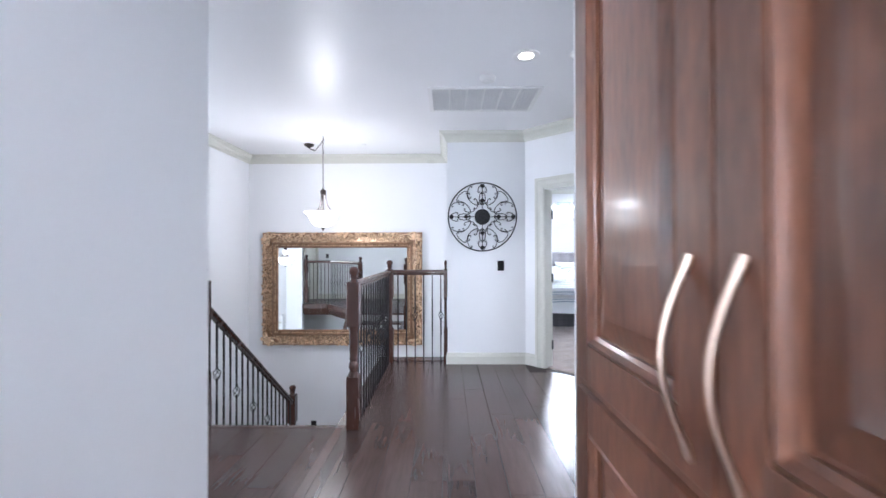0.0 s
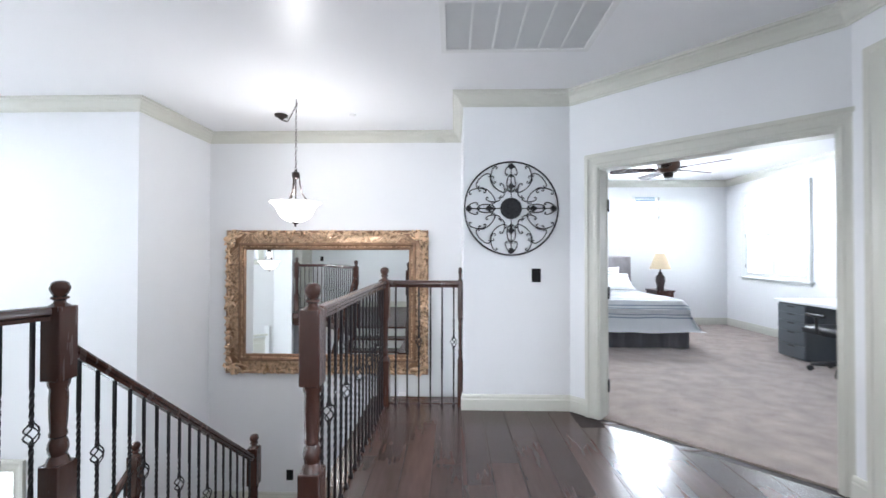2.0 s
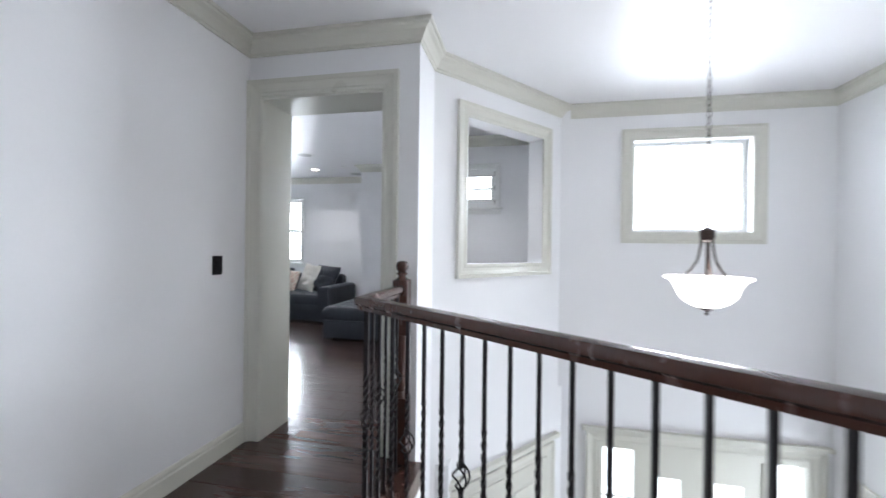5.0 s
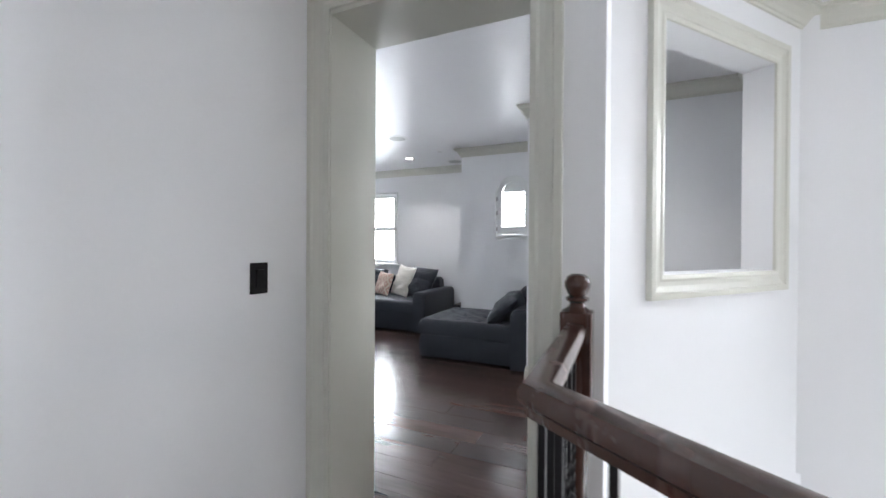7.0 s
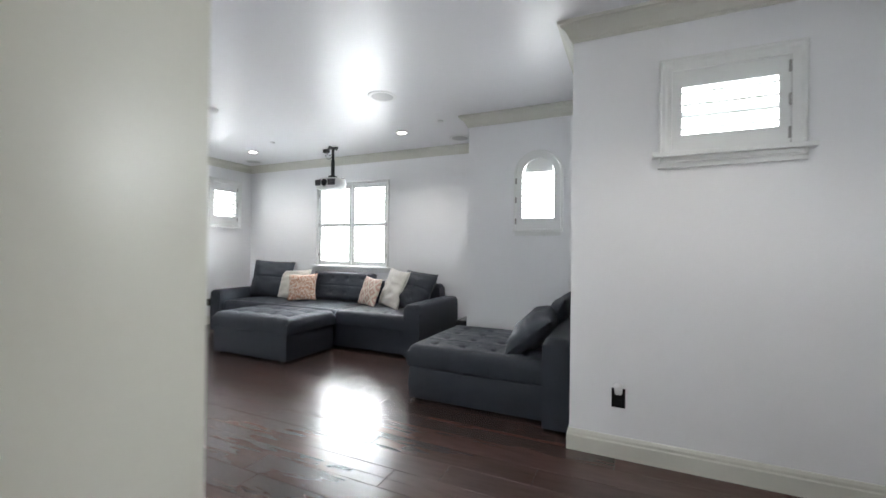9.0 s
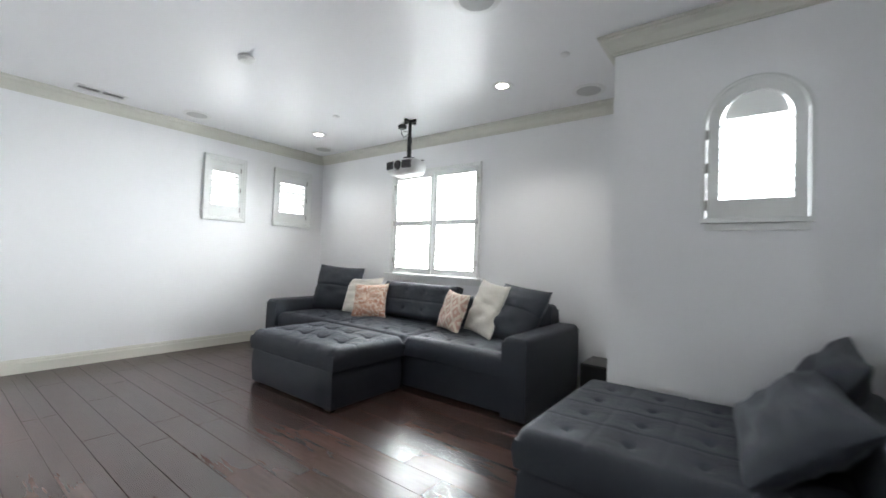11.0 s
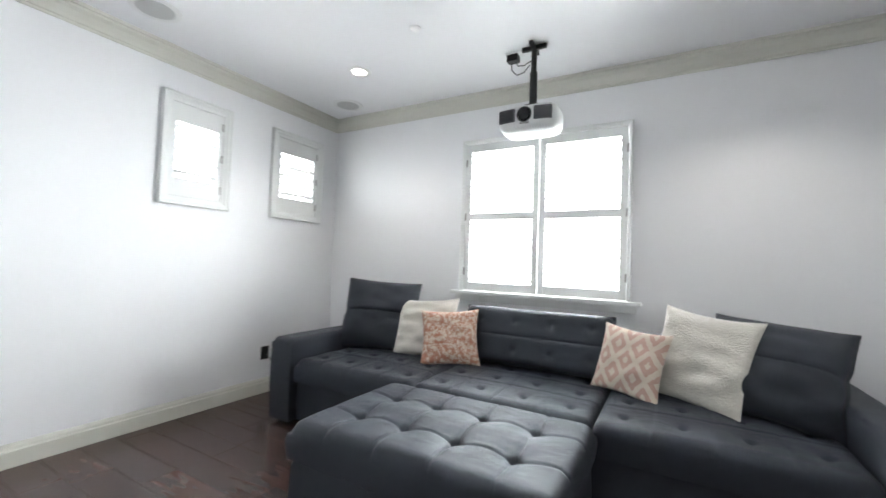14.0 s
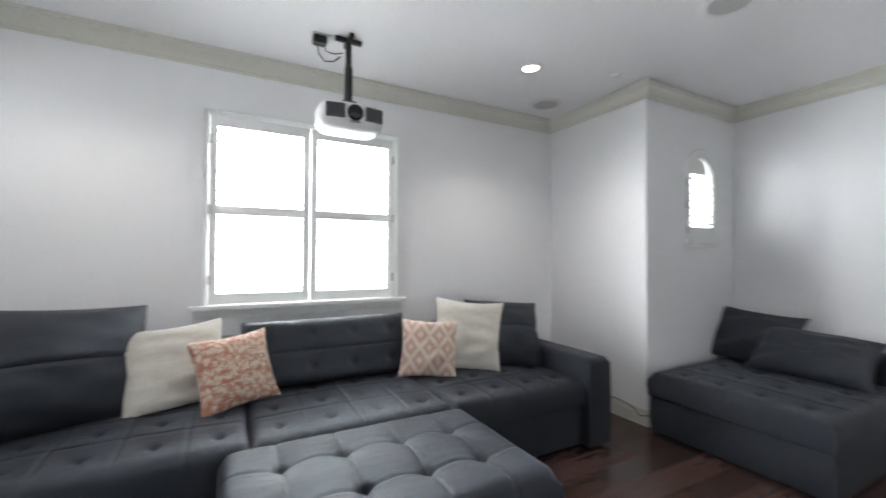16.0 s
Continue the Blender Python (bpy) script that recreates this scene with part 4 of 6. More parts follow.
def cabinet_door(y0, y1, z0, z1, handle_y, hz):
    d = part("door", a_box(-0.004, 0.010, y0 + 0.05, y1 - 0.05, z0 + 0.05, z1 - 0.05), CABINET, cab)
    for a, b, c, e in ((y0, y0 + 0.075, z0, z1), (y1 - 0.075, y1, z0, z1), (y0 + 0.075, y1 - 0.075, z0, z0 + 0.085), (y0 + 0.075, y1 - 0.075, z1 - 0.085, z1)):
        part("rail", a_box(-0.026, -0.002, a, b, c, e), CABINET, d, bevel=0.003)
    sl = Matrix(((0, 0, -1, 0), (1, 0, 0, 0), (0, 1, 0, 0), (0, 0, 0, 1)))
    inner = [(y0 + 0.075, z0 + 0.085), (y1 - 0.075, z0 + 0.085), (y1 - 0.075, z1 - 0.085), (y0 + 0.075, z1 - 0.085)]
    part("bead", sweep(bmesh.new(), inner, [(0, 0.003), (0, 0.022), (0.008, 0.026), (0.016, 0.016), (0.024, 0.012), (0.024, 0.003)], True, sl), CABINET, d)
    part("panel", sweep(bmesh.new(), [(p[0] + dy, p[1] + dz) for p, (dy, dz) in zip(inner, ((0.03, 0.03), (-0.03, 0.03), (-0.03, -0.03), (0.03, -0.03)))], [(0, 0.004), (0.04, 0.014), (0.0401, 0.004)], True, sl), CABINET, d)
    part("panel", a_box(-0.0138, -0.003, y0 + 0.145, y1 - 0.145, z0 + 0.155, z1 - 0.155), CABINET, d)
    pts = [(-0.026, handle_y, hz - 0.13)] + [(-0.03 - 0.034 * math.sin(math.pi * i / 10), handle_y, hz - 0.12 + 0.24 * i / 10) for i in range(11)] + [(-0.026, handle_y, hz + 0.13)]
    part("handle", tube(bmesh.new(), pts, [0.011] * 2 + [0.007] * 9 + [0.011] * 2, 8, 0.6), handle_metal, d, "arched brushed metal pull", smooth=True)


for i, (a, b) in enumerate(((-0.77, -0.262), (-0.256, 0.252), (0.258, 0.765))):
    hy = b - 0.045 if i != 2 else a + 0.045
    cabinet_door(a, b, 1.03, 2.33, hy, 1.19)
    cabinet_door(a, b, 0.1, 1.005, hy, 0.86)
part("toe_kick", a_box(0.02, 0.2, -0.77, 0.765, 0, 0.099), PLASTIC_B, cab)
part("rail", a_box(-0.012, 0.011, -0.77, 0.765, 1.006, 1.029), CABINET, cab)

# ---- windows with plantation shutters ----
WINDOW_TRIM = [(0, 0), (0, 0.014), (0.02, 0.018), (0.034, 0.026), (0.05, 0.026), (0.058, 0.034), (0.066, 0.03), (0.066, 0)]


def shutter_window(name, a, b, u0, u1, z0, z1, label, panels=1, tiers=1, solid=0.1, pitch=0.068, tilt=8, sill=True, trim=1.0, depth=0.12, louver_w=0.062, st=0.05):
    """A window in the wall a to b, from u0 to u1: trim, sill, glass and hinged shutter panels with open louvers."""
    m = wall_frame(a, b)
    c = m @ Vector(((u0 + u1) / 2, (z0 + z1) / 2, 0))
    win = thing(name, c, label, "window", kind="structure")
    loc = Matrix.Translation(-c) @ m
    if trim:
        rect = [(u0, z0), (u0, z1), (u1, z1), (u1, z0)]
        part("window_frame", sweep(bmesh.new(), rect, [(o * trim, h_) for o, h_ in WINDOW_TRIM], True, loc), SHUTTER, win)
    if sill:
        part("window_sill", box(bmesh.new(), u0 - 0.1, u1 + 0.1, z0 - 0.03, z0 - 0.002, -0.01, 0.06, loc), SHUTTER, win, bevel=0.005)
        part("apron", box(bmesh.new(), u0 - 0.07, u1 + 0.07, z0 - 0.09, z0 - 0.031, 0.001, 0.02, loc), SHUTTER, win, bevel=0.004)
    pane = part("pane", box(bmesh.new(), u0, u1, z0, z1, -depth + 0.025, -depth + 0.029, loc), GLASS, win, "clear window glass")
    pane.visible_shadow = False
    part("sash", box(box(box(bmesh.new(), u0, u0 + 0.03, z0, z1, -depth + 0.02, -depth + 0.05, loc), u1 - 0.03, u1, z0, z1, -depth + 0.02, -depth + 0.05, loc), u0 + 0.03, u1 - 0.03, (z0 + z1) / 2 - 0.018, (z0 + z1) / 2 + 0.018, -depth + 0.02, -depth + 0.05, loc), SHUTTER, win)
    pw = (u1 - u0) / panels
    for k in range(panels):
        p0, p1 = u0 + k * pw + 0.003, u0 + (k + 1) * pw - 0.003
        bm = bmesh.new()
        box(bm, p0, p0 + st, z0 + 0.003, z1 - 0.003, -0.022, 0.006, loc), box(bm, p1 - st, p1, z0 + 0.003, z1 - 0.003, -0.022, 0.006, loc)
        rails = [(z0 + 0.003, z0 + solid), (z1 - solid, z1 - 0.003)]
        if tiers == 2:
            rails.append(((z0 + z1) / 2 - 0.03, (z0 + z1) / 2 + 0.03))
        for r0, r1 in rails:
            box(bm, p0 + st, p1 - st, r0, r1, -0.02, 0.004, loc)
        panel = part("shutter_panel", bm, SHUTTER, win, "white painted shutter panel")
        spans = [(z0 + solid, z1 - solid)] if tiers == 1 else [(z0 + solid, (z0 + z1) / 2 - 0.03), ((z0 + z1) / 2 + 0.03, z1 - solid)]
        first = None
        rot = loc.to_3x3().to_4x4()
        for s0, s1 in spans:
            n = max(2, round((s1 - s0) / pitch))
            for i in range(n):
                at = loc @ Vector(((p0 + p1) / 2, s0 + (i + 0.5) * (s1 - s0) / n, -0.008))
                if first is None:
                    w = (p1 - p0) / 2 - st - 0.001
                    bm = bmesh.new()
                    prism(bm, [(-louver_w / 2, -0.0045), (-louver_w / 4, -0.006), (louver_w / 4, -0.006), (louver_w / 2, -0.0045), (louver_w / 2, 0.0045), (louver_w / 4, 0.006), (-louver_w / 4, 0.006), (-louver_w / 2, 0.0045)], -w, w, Matrix(((0, 0, 1, 0), (0, 1, 0, 0), (1, 0, 0, 0), (0, 0, 0, 1))))
                    bmesh.ops.transform(bm, matrix=rot @ Matrix.Rotation(radians(tilt), 4, "X"), verts=bm.verts)
                    first = part("louver", bm, SHUTTER, panel)
                    first.location = at
                else:
                    again(first, Matrix.Translation(at), panel)
        hinge_u = p0 + 0.001 if k == 0 else p1 - 0.001
        for f in (0.13, 0.5, 0.87):
            z = z0 + f * (z1 - z0)
            part("hinge", box(bmesh.new(), hinge_u - 0.009, hinge_u + 0.009, z - 0.032, z + 0.032, 0.005, 0.011, loc), handle_steel, panel, "dull metal hinge")
    return win


handle_steel = material("dull_nickel", (0.32, 0.31, 0.3), 0.4, metal=0.9)
MS, MB = ((-6.42, -2.335), (-1.58, -2.335)), ((-6.42, 2.35), (-6.42, -2.335))
shutter_window("window_1", *MB, 1.74, 3.08, 1.0, 2.31, "wide window with white plantation shutters, bright daylight outside", 2, 2, 0.075, 0.07, 6, True, 0.45, 0.16)
shutter_window("window_2", *MS, 1.295, 1.695, 1.665, 2.37, "small high window with a white louvered shutter", 1, 1, 0.14, 0.08, -14, False, st=0.036)
shutter_window("window_3", *MS, 0.285, 0.765, 1.665, 2.37, "small high window with a white louvered shutter", 1, 1, 0.14, 0.08, -14, False, st=0.036)
shutter_window("window_4", (-3.9, 5.43), (-3.9, 3.63), 0.68, 1.24, 1.86, 2.34, "small high window with a white louvered shutter", 1, 1, 0.1, 0.07, 10, True)
shutter_window("window_5", (7.6, 6.4), (7.6, 12.1), 3.93, 5.20, 0.95, 2.40, "bedroom window with white plantation shutters", 2, 2, 0.08, 0.07, 6)
for i, (u, u2) in enumerate(((1.28, 1.79), (2.30, 2.73))):
    shutter_window("window_%d" % (6 + i), (7.6, 12.1), (2.6, 12.1), u, u2, 1.98, 2.47, "small bright high bedroom window", 1, 1, 0.03, 0.07, 5, False, 0)
shutter_window("window_8", (6.2, 3.9), (6.2, 6.37), 0.5, 1.7, 1.0, 2.3, "side room window with white shutters", 2, 1, 0.08, 0.07, 8)
# unseen window, added only to go with the corridor fill light
shutter_window("window_9", (C_L, 0.9), (C_R, 0.9), 0.12, 0.92, 0.9, 2.2, "window at the end of the corridor", 1, 1, 0.08, 0.07, 6)
# plain high window over the front door
fw = thing("window_10", (FRONT, 6.64, 1.947), "high front window full of bright daylight", "window", kind="structure")
part("pane", a_box(-0.13, -0.126, -0.505, 0.505, -0.435, 0.435), GLASS, fw, "clear window glass").visible_shadow = False
for y0, y1, z0, z1 in ((-0.505, -0.46, -0.435, 0.435), (0.46, 0.505, -0.435, 0.435), (-0.46, 0.46, -0.435, -0.40), (-0.46, 0.46, 0.40, 0.435)):
    part("sash", a_box(-0.14, -0.10, y0, y1, z0, z1), SHUTTER, fw)
nwin = thing("window_11", (-2.1, 7.80, -1.41), "tall foyer window with white trim beside the front door", "window", kind="structure")
part("pane", a_box(-0.5, 0.5, 0.095, 0.099, -0.78, 0.78), GLASS, nwin, "clear window glass").visible_shadow = False
for x0, x1, z0, z1 in ((-0.525, -0.48, -0.79, 0.79), (0.48, 0.525, -0.79, 0.79), (-0.48, 0.48, 0.745, 0.79), (-0.48, 0.48, -0.79, -0.745), (-0.48, 0.48, -0.02, 0.02)):
    part("sash", a_box(x0, x1, 0.06, 0.105, z0, z1), SHUTTER, nwin)
part("window_frame", sweep(bmesh.new(), [(-0.525, -0.79), (-0.525, 0.79), (0.525, 0.79), (0.525, -0.79)], CASING, True, up_m), TRIM, nwin)

# arched shutter in the alcove
arch_win = thing("window_12", (-5.33, AW_Y, AW_LOW), "arched window with a white louvered shutter in the alcove", "window", kind="structure")
aw_m = Matrix(((0, 0, 1, 0), (-1, 0, 0, 0), (0, 1, 0, 0), (0, 0, 0, 1)))
aw_h = AW_SPRING - AW_LOW
outline = [(-AW_R, 0)] + [(-AW_R * math.cos(i * math.pi / 20), aw_h + AW_R * math.sin(i * math.pi / 20)) for i in range(21)] + [(AW_R, 0)]
part("window_frame", sweep(bmesh.new(), outline, [(0, 0), (0, 0.008), (0.016, 0.009), (0.022, 0.005), (0.022, 0)], False, aw_m), SHUTTER, arch_win)
part("window_sill", box(bmesh.new(), -0.25, 0.25, -0.028, 0.0, -0.005, 0.045, aw_m), SHUTTER, arch_win, bevel=0.005)
part("apron", box(bmesh.new(), -0.235, 0.235, -0.07, -0.029, 0.001, 0.016, aw_m), SHUTTER, arch_win, bevel=0.003)
stile_path = [(x * 0.985, z) for x, z in outline]
panel = part("shutter_panel", box(sweep(bmesh.new(), stile_path, [(-0.062, -0.022), (0, -0.022), (0, 0.004), (-0.062, 0.004)], False, aw_m), -0.17, 0.17, 0.003, 0.11, -0.022, 0.004, aw_m), SHUTTER, arch_win, "white arched shutter panel")
half_disc = [(0.148 * math.cos(i * math.pi / 16), aw_h + 0.03 + 0.148 * math.sin(i * math.pi / 16)) for i in range(17)]
part("arch_panel", prism(bmesh.new(), half_disc, -0.05, -0.03, aw_m), SHUTTER, panel, "solid half-round shutter top")
for i in range(7):
    z = 0.145 + i * 0.066
    half_w = 0.165
    part("louver", prism(bmesh.new(), [(-0.03, z - 0.004), (-0.015, z - 0.008), (0.015, z + 0.0), (0.03, z + 0.004), (0.015, z + 0.007), (-0.015, z + 0.0)], -half_w + 0.002, half_w - 0.002, Matrix(((1, 0, 0, -0.008), (0, 0, 1, 0), (0, 1, 0, 0), (0, 0, 0, 1)))), SHUTTER, panel)
for z in (0.08, 0.3, 0.5):
    part("hinge", box(bmesh.new(), -0.236, -0.218, z - 0.03, z + 0.03, 0.004, 0.01, aw_m @ Matrix.Diagonal((-1, 1, 1, 1))), handle_steel, panel, "dull metal hinge")
part("pane", box(bmesh.new(), -AW_R, AW_R, 0, aw_h + AW_R, -0.1, -0.097, aw_m), GLASS, arch_win, "clear window glass").visible_shadow = False

# ---- front door with sidelights ----
fd = thing("door_1", (FRONT, 6.735, FOYER), "pale double front door with glass lights between two tall sidelights", "door", kind="structure")
DTOP = -0.52 - FOYER
for y in (-0.89, -0.56, 0.53, 0.86):
    part("post", a_box(-0.12, 0.01, y, y + 0.045, 0, DTOP), TRIM, fd, bevel=0.003)
part("head", a_box(-0.12, 0.012, -0.89, 0.905, DTOP - 0.05, DTOP), TRIM, fd, bevel=0.003)
part("head_casing", sweep(bmesh.new(), [(-0.895, 0), (-0.895, DTOP), (0.895, DTOP), (0.895, 0)], CASING, False, Matrix(((0, 0, 1, 0.002), (1, 0, 0, 0), (0, 1, 0, 0), (0, 0, 0, 1)))), TRIM, fd)
part("head_cap", a_box(0.0, 0.06, -1.04, 1.04, DTOP + 0.112, DTOP + 0.15), TRIM, fd, bevel=0.006)
for y0 in (-0.845, 0.575):
    sl = part("sidelight", a_box(-0.06, -0.03, y0, y0 + 0.285, 0, 0.4), TRIM, fd, "narrow glazed sidelight")
    part("pane", a_box(-0.05, -0.046, y0, y0 + 0.285, 0.4, DTOP - 0.05), GLASS, sl, "clear glass").visible_shadow = False
    for z in (0.8, 1.2, 1.6, 2.0):
        part("glazing_bar", a_box(-0.056, -0.04, y0, y0 + 0.285, z - 0.008, z + 0.008), TRIM, sl)
for k, (y0, y1) in enumerate(((-0.513, -0.002), (0.002, 0.528))):
    leaf = part("door_leaf", a_box(-0.06, -0.015, y0, y1, 0, 0.75), TRIM, fd, "pale painted door leaf")
    for a, b, c, d in ((y0, y0 + 0.14, 0.75, DTOP - 0.05), (y1 - 0.14, y1, 0.75, DTOP - 0.05), (y0 + 0.14, y1 - 0.14, DTOP - 0.3, DTOP - 0.05)):
        part("stile", a_box(-0.06, -0.015, a, b, c, d), TRIM, leaf)
    part("pane", a_box(-0.04, -0.036, y0 + 0.14, y1 - 0.14, 0.75, DTOP - 0.3), GLASS, leaf, "clear glass").visible_shadow = False
    for z in (1.05, 1.35, 1.65, 1.95):
        part("glazing_bar", a_box(-0.046, -0.03, y0 + 0.14, y1 - 0.14, z - 0.006, z + 0.006), IRON, leaf)
part("knob", lathe(bmesh.new(), [(0.01, 0), (0.012, 0.03), (0.028, 0.045), (0.028, 0.06), (0.01, 0.07)], 14, Matrix.Translation((-0.015, 0.05, 0.95)) @ pose(0, 0, 0, 0, 90, 0)), BRONZE, fd)
# cased double doorway on the angled wall below
casing(ANG_A, ANG_B, 0.25, 1.4, -0.62, FOYER, False, "greige painted casing of the lower doorway")
ad = thing("door_2", wall_frame(ANG_A, ANG_B) @ Vector((0.825, FOYER, 0)), "closed pale panelled double door below the balcony", "door", kind="structure")
am = Matrix.Translation(-Vector(ad.location)) @ wall_frame(ANG_A, ANG_B)
for u0, u1 in ((0.25, 0.823), (0.827, 1.4)):
    lf = part("door_leaf", box(bmesh.new(), u0, u1, FOYER, -0.63, 0.001, 0.012, am), TRIM, ad)
    for z0, z1 in ((FOYER + 0.2, FOYER + 1.0), (FOYER + 1.12, -0.8)):
        part("panel", sweep(bmesh.new(), [(u0 + 0.1, z0), (u0 + 0.1, z1), (u1 - 0.1, z1), (u1 - 0.1, z0)], [(0, 0.011), (0, 0.02), (-0.012, 0.024), (-0.025, 0.013), (-0.025, 0.011)], True, am), TRIM, lf)
structure("trim", box(bmesh.new(), 0.1, 1.55, -0.47, -0.43, 0.001, 0.06, wall_frame(ANG_A, ANG_B)), TRIM, "greige painted cap over the lower doorway", "trim", 0.006)
# open leaf of the bedroom double door
bd = thing("door_3", wall_frame(DIAG_A, DIAG_B) @ Vector((1.425, 0, -0.13)), "greige painted bedroom door standing open on dark hinges", "door", kind="structure", turn=62)
part("door_leaf", a_box(-0.004, 0.034, 0.0, 0.66, 0.012, 2.03), TRIM, bd, bevel=0.003)
for z in (0.25, 1.02, 1.75):
    part("hinge", a_box(-0.012, 0.036, -0.012, 0.0, z - 0.05, z + 0.05), PLASTIC_B, bd, "black hinge")

# ---- media room seating ----
FABRIC = material("charcoal_fabric", (0.0165, 0.0180, 0.0250), 0.44, vary=0.35, scale=5, fine=260, bump=0.5, bump_scale=300, sheen=0.07, spec=0.5)
FABRIC.node_tree.nodes["Principled BSDF"].inputs["Specular Tint"].default_value = (0.82, 0.91, 1.0, 1)
FABRIC.node_tree.nodes["Principled BSDF"].inputs["Sheen Roughness"].default_value = 0.38
FABRIC.node_tree.nodes["Principled BSDF"].inputs["Sheen Tint"].default_value = (0.74, 0.82, 1.0, 1)
WHITE_FUR = material("ivory_plush", (0.62, 0.59, 0.53), 0.95, vary=0.1, scale=14, fine=120, bump=0.8, bump_scale=70, stretch=(1, 1, 3), sheen=0.5)


def cushion_mesh(w, d, h, r=0.05, tufts=(), seams=(), crown_h=0.012, n=72, depth=0.022, sink=0.05):
    """A soft block w by d by h on z = 0 with rounded edges, button tufts and stitched seams on top."""
    bm = bmesh.new()
    nx, ny = max(10, int(n * w)), max(10, int(n * d))

    def spread(k, size):
        out = [0.0, r * 0.12, r * 0.35, r * 0.65]
        mid = [r + (size - 2 * r) * i / (k - 6) for i in range(k - 5)]
        return out + mid + [size - v for v in out[::-1]]
    xs, ys = spread(nx, w), spread(ny, d)
    grid = []
    for y in ys:
        row = []
        for x in xs:
            ex, ey = min(x, w - x), min(y, d - y)
            fx, fy = max(0, 1 - ex / r), max(0, 1 - ey / r)
            q = min(1, math.hypot(fx, fy))
            z = h - r + r * math.sqrt(1 - q * q)
            z += crown_h * math.sin(math.pi * x / w) * math.sin(math.pi * y / d)
            for tx, ty in tufts:
                dd = math.hypot(x - tx, y - ty)
                z -= depth * (math.exp(-(dd / 0.024) ** 2) + 0.8 * math.exp(-(dd / 0.095) ** 2))
            for axis, v in seams:
                z -= 0.0065 * math.exp(-((x if axis == "x" else y) - v) ** 2 / 0.0001)
            z += 0.0025 * noise.noise(Vector((x * 9, y * 9, w))) + 0.0012 * noise.noise(Vector((x * 34, y * 12, d)))
            bx = (x - w / 2) * (1 - 0.0 * q)
            row.append(bm.verts.new((bx, y - d / 2, z)))
        grid.append(row)
    for j in range(len(ys) - 1):
        for i in range(len(xs) - 1):
            bm.faces.new((grid[j][i], grid[j][i + 1], grid[j + 1][i + 1], grid[j + 1][i]))
    rim = grid[0] + [row[-1] for row in grid[1:]] + grid[-1][-2::-1] + [row[0] for row in grid[-2:0:-1]]
    low1 = [bm.verts.new((v.co.x * (1 + 0.012), v.co.y * (1 + 0.012), h * 0.45)) for v in rim]
    low = [bm.verts.new((v.co.x * 0.995, v.co.y * 0.995, 0)) for v in rim]
    k = len(rim)
    for i in range(k):
        j = (i + 1) % k
        bm.faces.new((rim[j], rim[i], low1[i], low1[j])), bm.faces.new((low1[j], low1[i], low[i], low[j]))
    bm.faces.new(low)
    return bm


def grid_tufts(w, d, nx, ny, mx=0.0, my=0.0):
    return [(mx + (w - 2 * mx) * (i + 0.5) / nx, my + (d - 2 * my) * (j + 0.5) / ny) for i in range(nx) for j in range(ny)]


def soft_box(name, parent, x0, x1, y0, y1, z0, z1, r=0.03, **k):
    o = part(name, cushion_mesh(x1 - x0, y1 - y0, z1 - z0, r, **k), FABRIC, parent, smooth=True)
    o.location = ((x0 + x1) / 2, (y0 + y1) / 2, z0)
    return o


sofa = thing("sofa", (-5.8, 0.03, 0), "long charcoal fabric sofa with tufted seats below the window", "sofa")
SX, SY = 5.8, -0.03
soft_box("base", sofa, -6.36 + SX, -5.31 + SX, -1.72 + SY, 1.79 + SY, 0.03, 0.32, 0.02, crown_h=0)
for y0, y1 in ((-1.53, -0.505), (-0.5, 0.56), (0.565, 1.60)):
    w, d = 0.88, y1 - y0
    soft_box("seat_cushion", sofa, -6.15 + SX, -5.27 + SX, y0 + SY, y1 + SY, 0.315, 0.49, 0.055, tufts=grid_tufts(w, d, 3, 4, 0.04, 0.0), seams=[("x", 0.31), ("x", 0.57), ("y", d / 4), ("y", d / 2), ("y", 3 * d / 4)], depth=0.018, n=110)
for y0, y1 in ((-1.745, -1.535), (1.605, 1.81)):
    soft_box("arm", sofa, -6.36 + SX, -5.235 + SX, y0 + SY, y1 + SY, 0.03, 0.635, 0.04, crown_h=0.004)
soft_box("back_frame", sofa, -6.38 + SX, -6.2 + SX, -1.53 + SY, 1.60 + SY, 0.3, 0.80, 0.05, crown_h=0.004)
for y0, y1 in ((-0.52, 0.57),):
    o = part("back_cushion", cushion_mesh(0.42, y1 - y0, 0.17, 0.06, tufts=grid_tufts(0.42, y1 - y0, 2, 4), seams=[("x", 0.21)], depth=0.014), FABRIC, sofa, smooth=True)
    o.matrix_basis = Matrix.Translation((-6.17 + SX, (y0 + y1) / 2 + SY, 0.68)) @ pose(0, 0, 0, 0, 76, 0)
for x in (-6.25, -5.4):
    for y in (-1.65, 0.03, 1.7):
        part("foot", a_box(x - 0.03 + SX, x + 0.03 + SX, y - 0.03 + SY, y + 0.03 + SY, 0, 0.032), PLASTIC_B, sofa)

otto = thing("ottoman", (-4.86, -0.02, 0), "large charcoal fabric ottoman with a button-tufted top", "ottoman")
soft_box("base", otto, -0.385, 0.385, -0.59, 0.59, 0.02, 0.315, 0.02, crown_h=0)
soft_box("top_cushion", otto, -0.4, 0.4, -0.61, 0.61, 0.315, 0.49, 0.06, tufts=grid_tufts(0.8, 1.22, 2, 4, 0.1, 0.09), seams=[("x", 0.25), ("x", 0.55), ("y", 0.22), ("y", 0.48), ("y", 0.74), ("y", 1.0)], depth=0.032, crown_h=0.02, n=150)
for x in (-0.34, 0.34):
    for y in (-0.52, 0.52):
        part("foot", a_box(x - 0.03, x + 0.03, y - 0.03, y + 0.03, 0, 0.022), PLASTIC_B, otto)

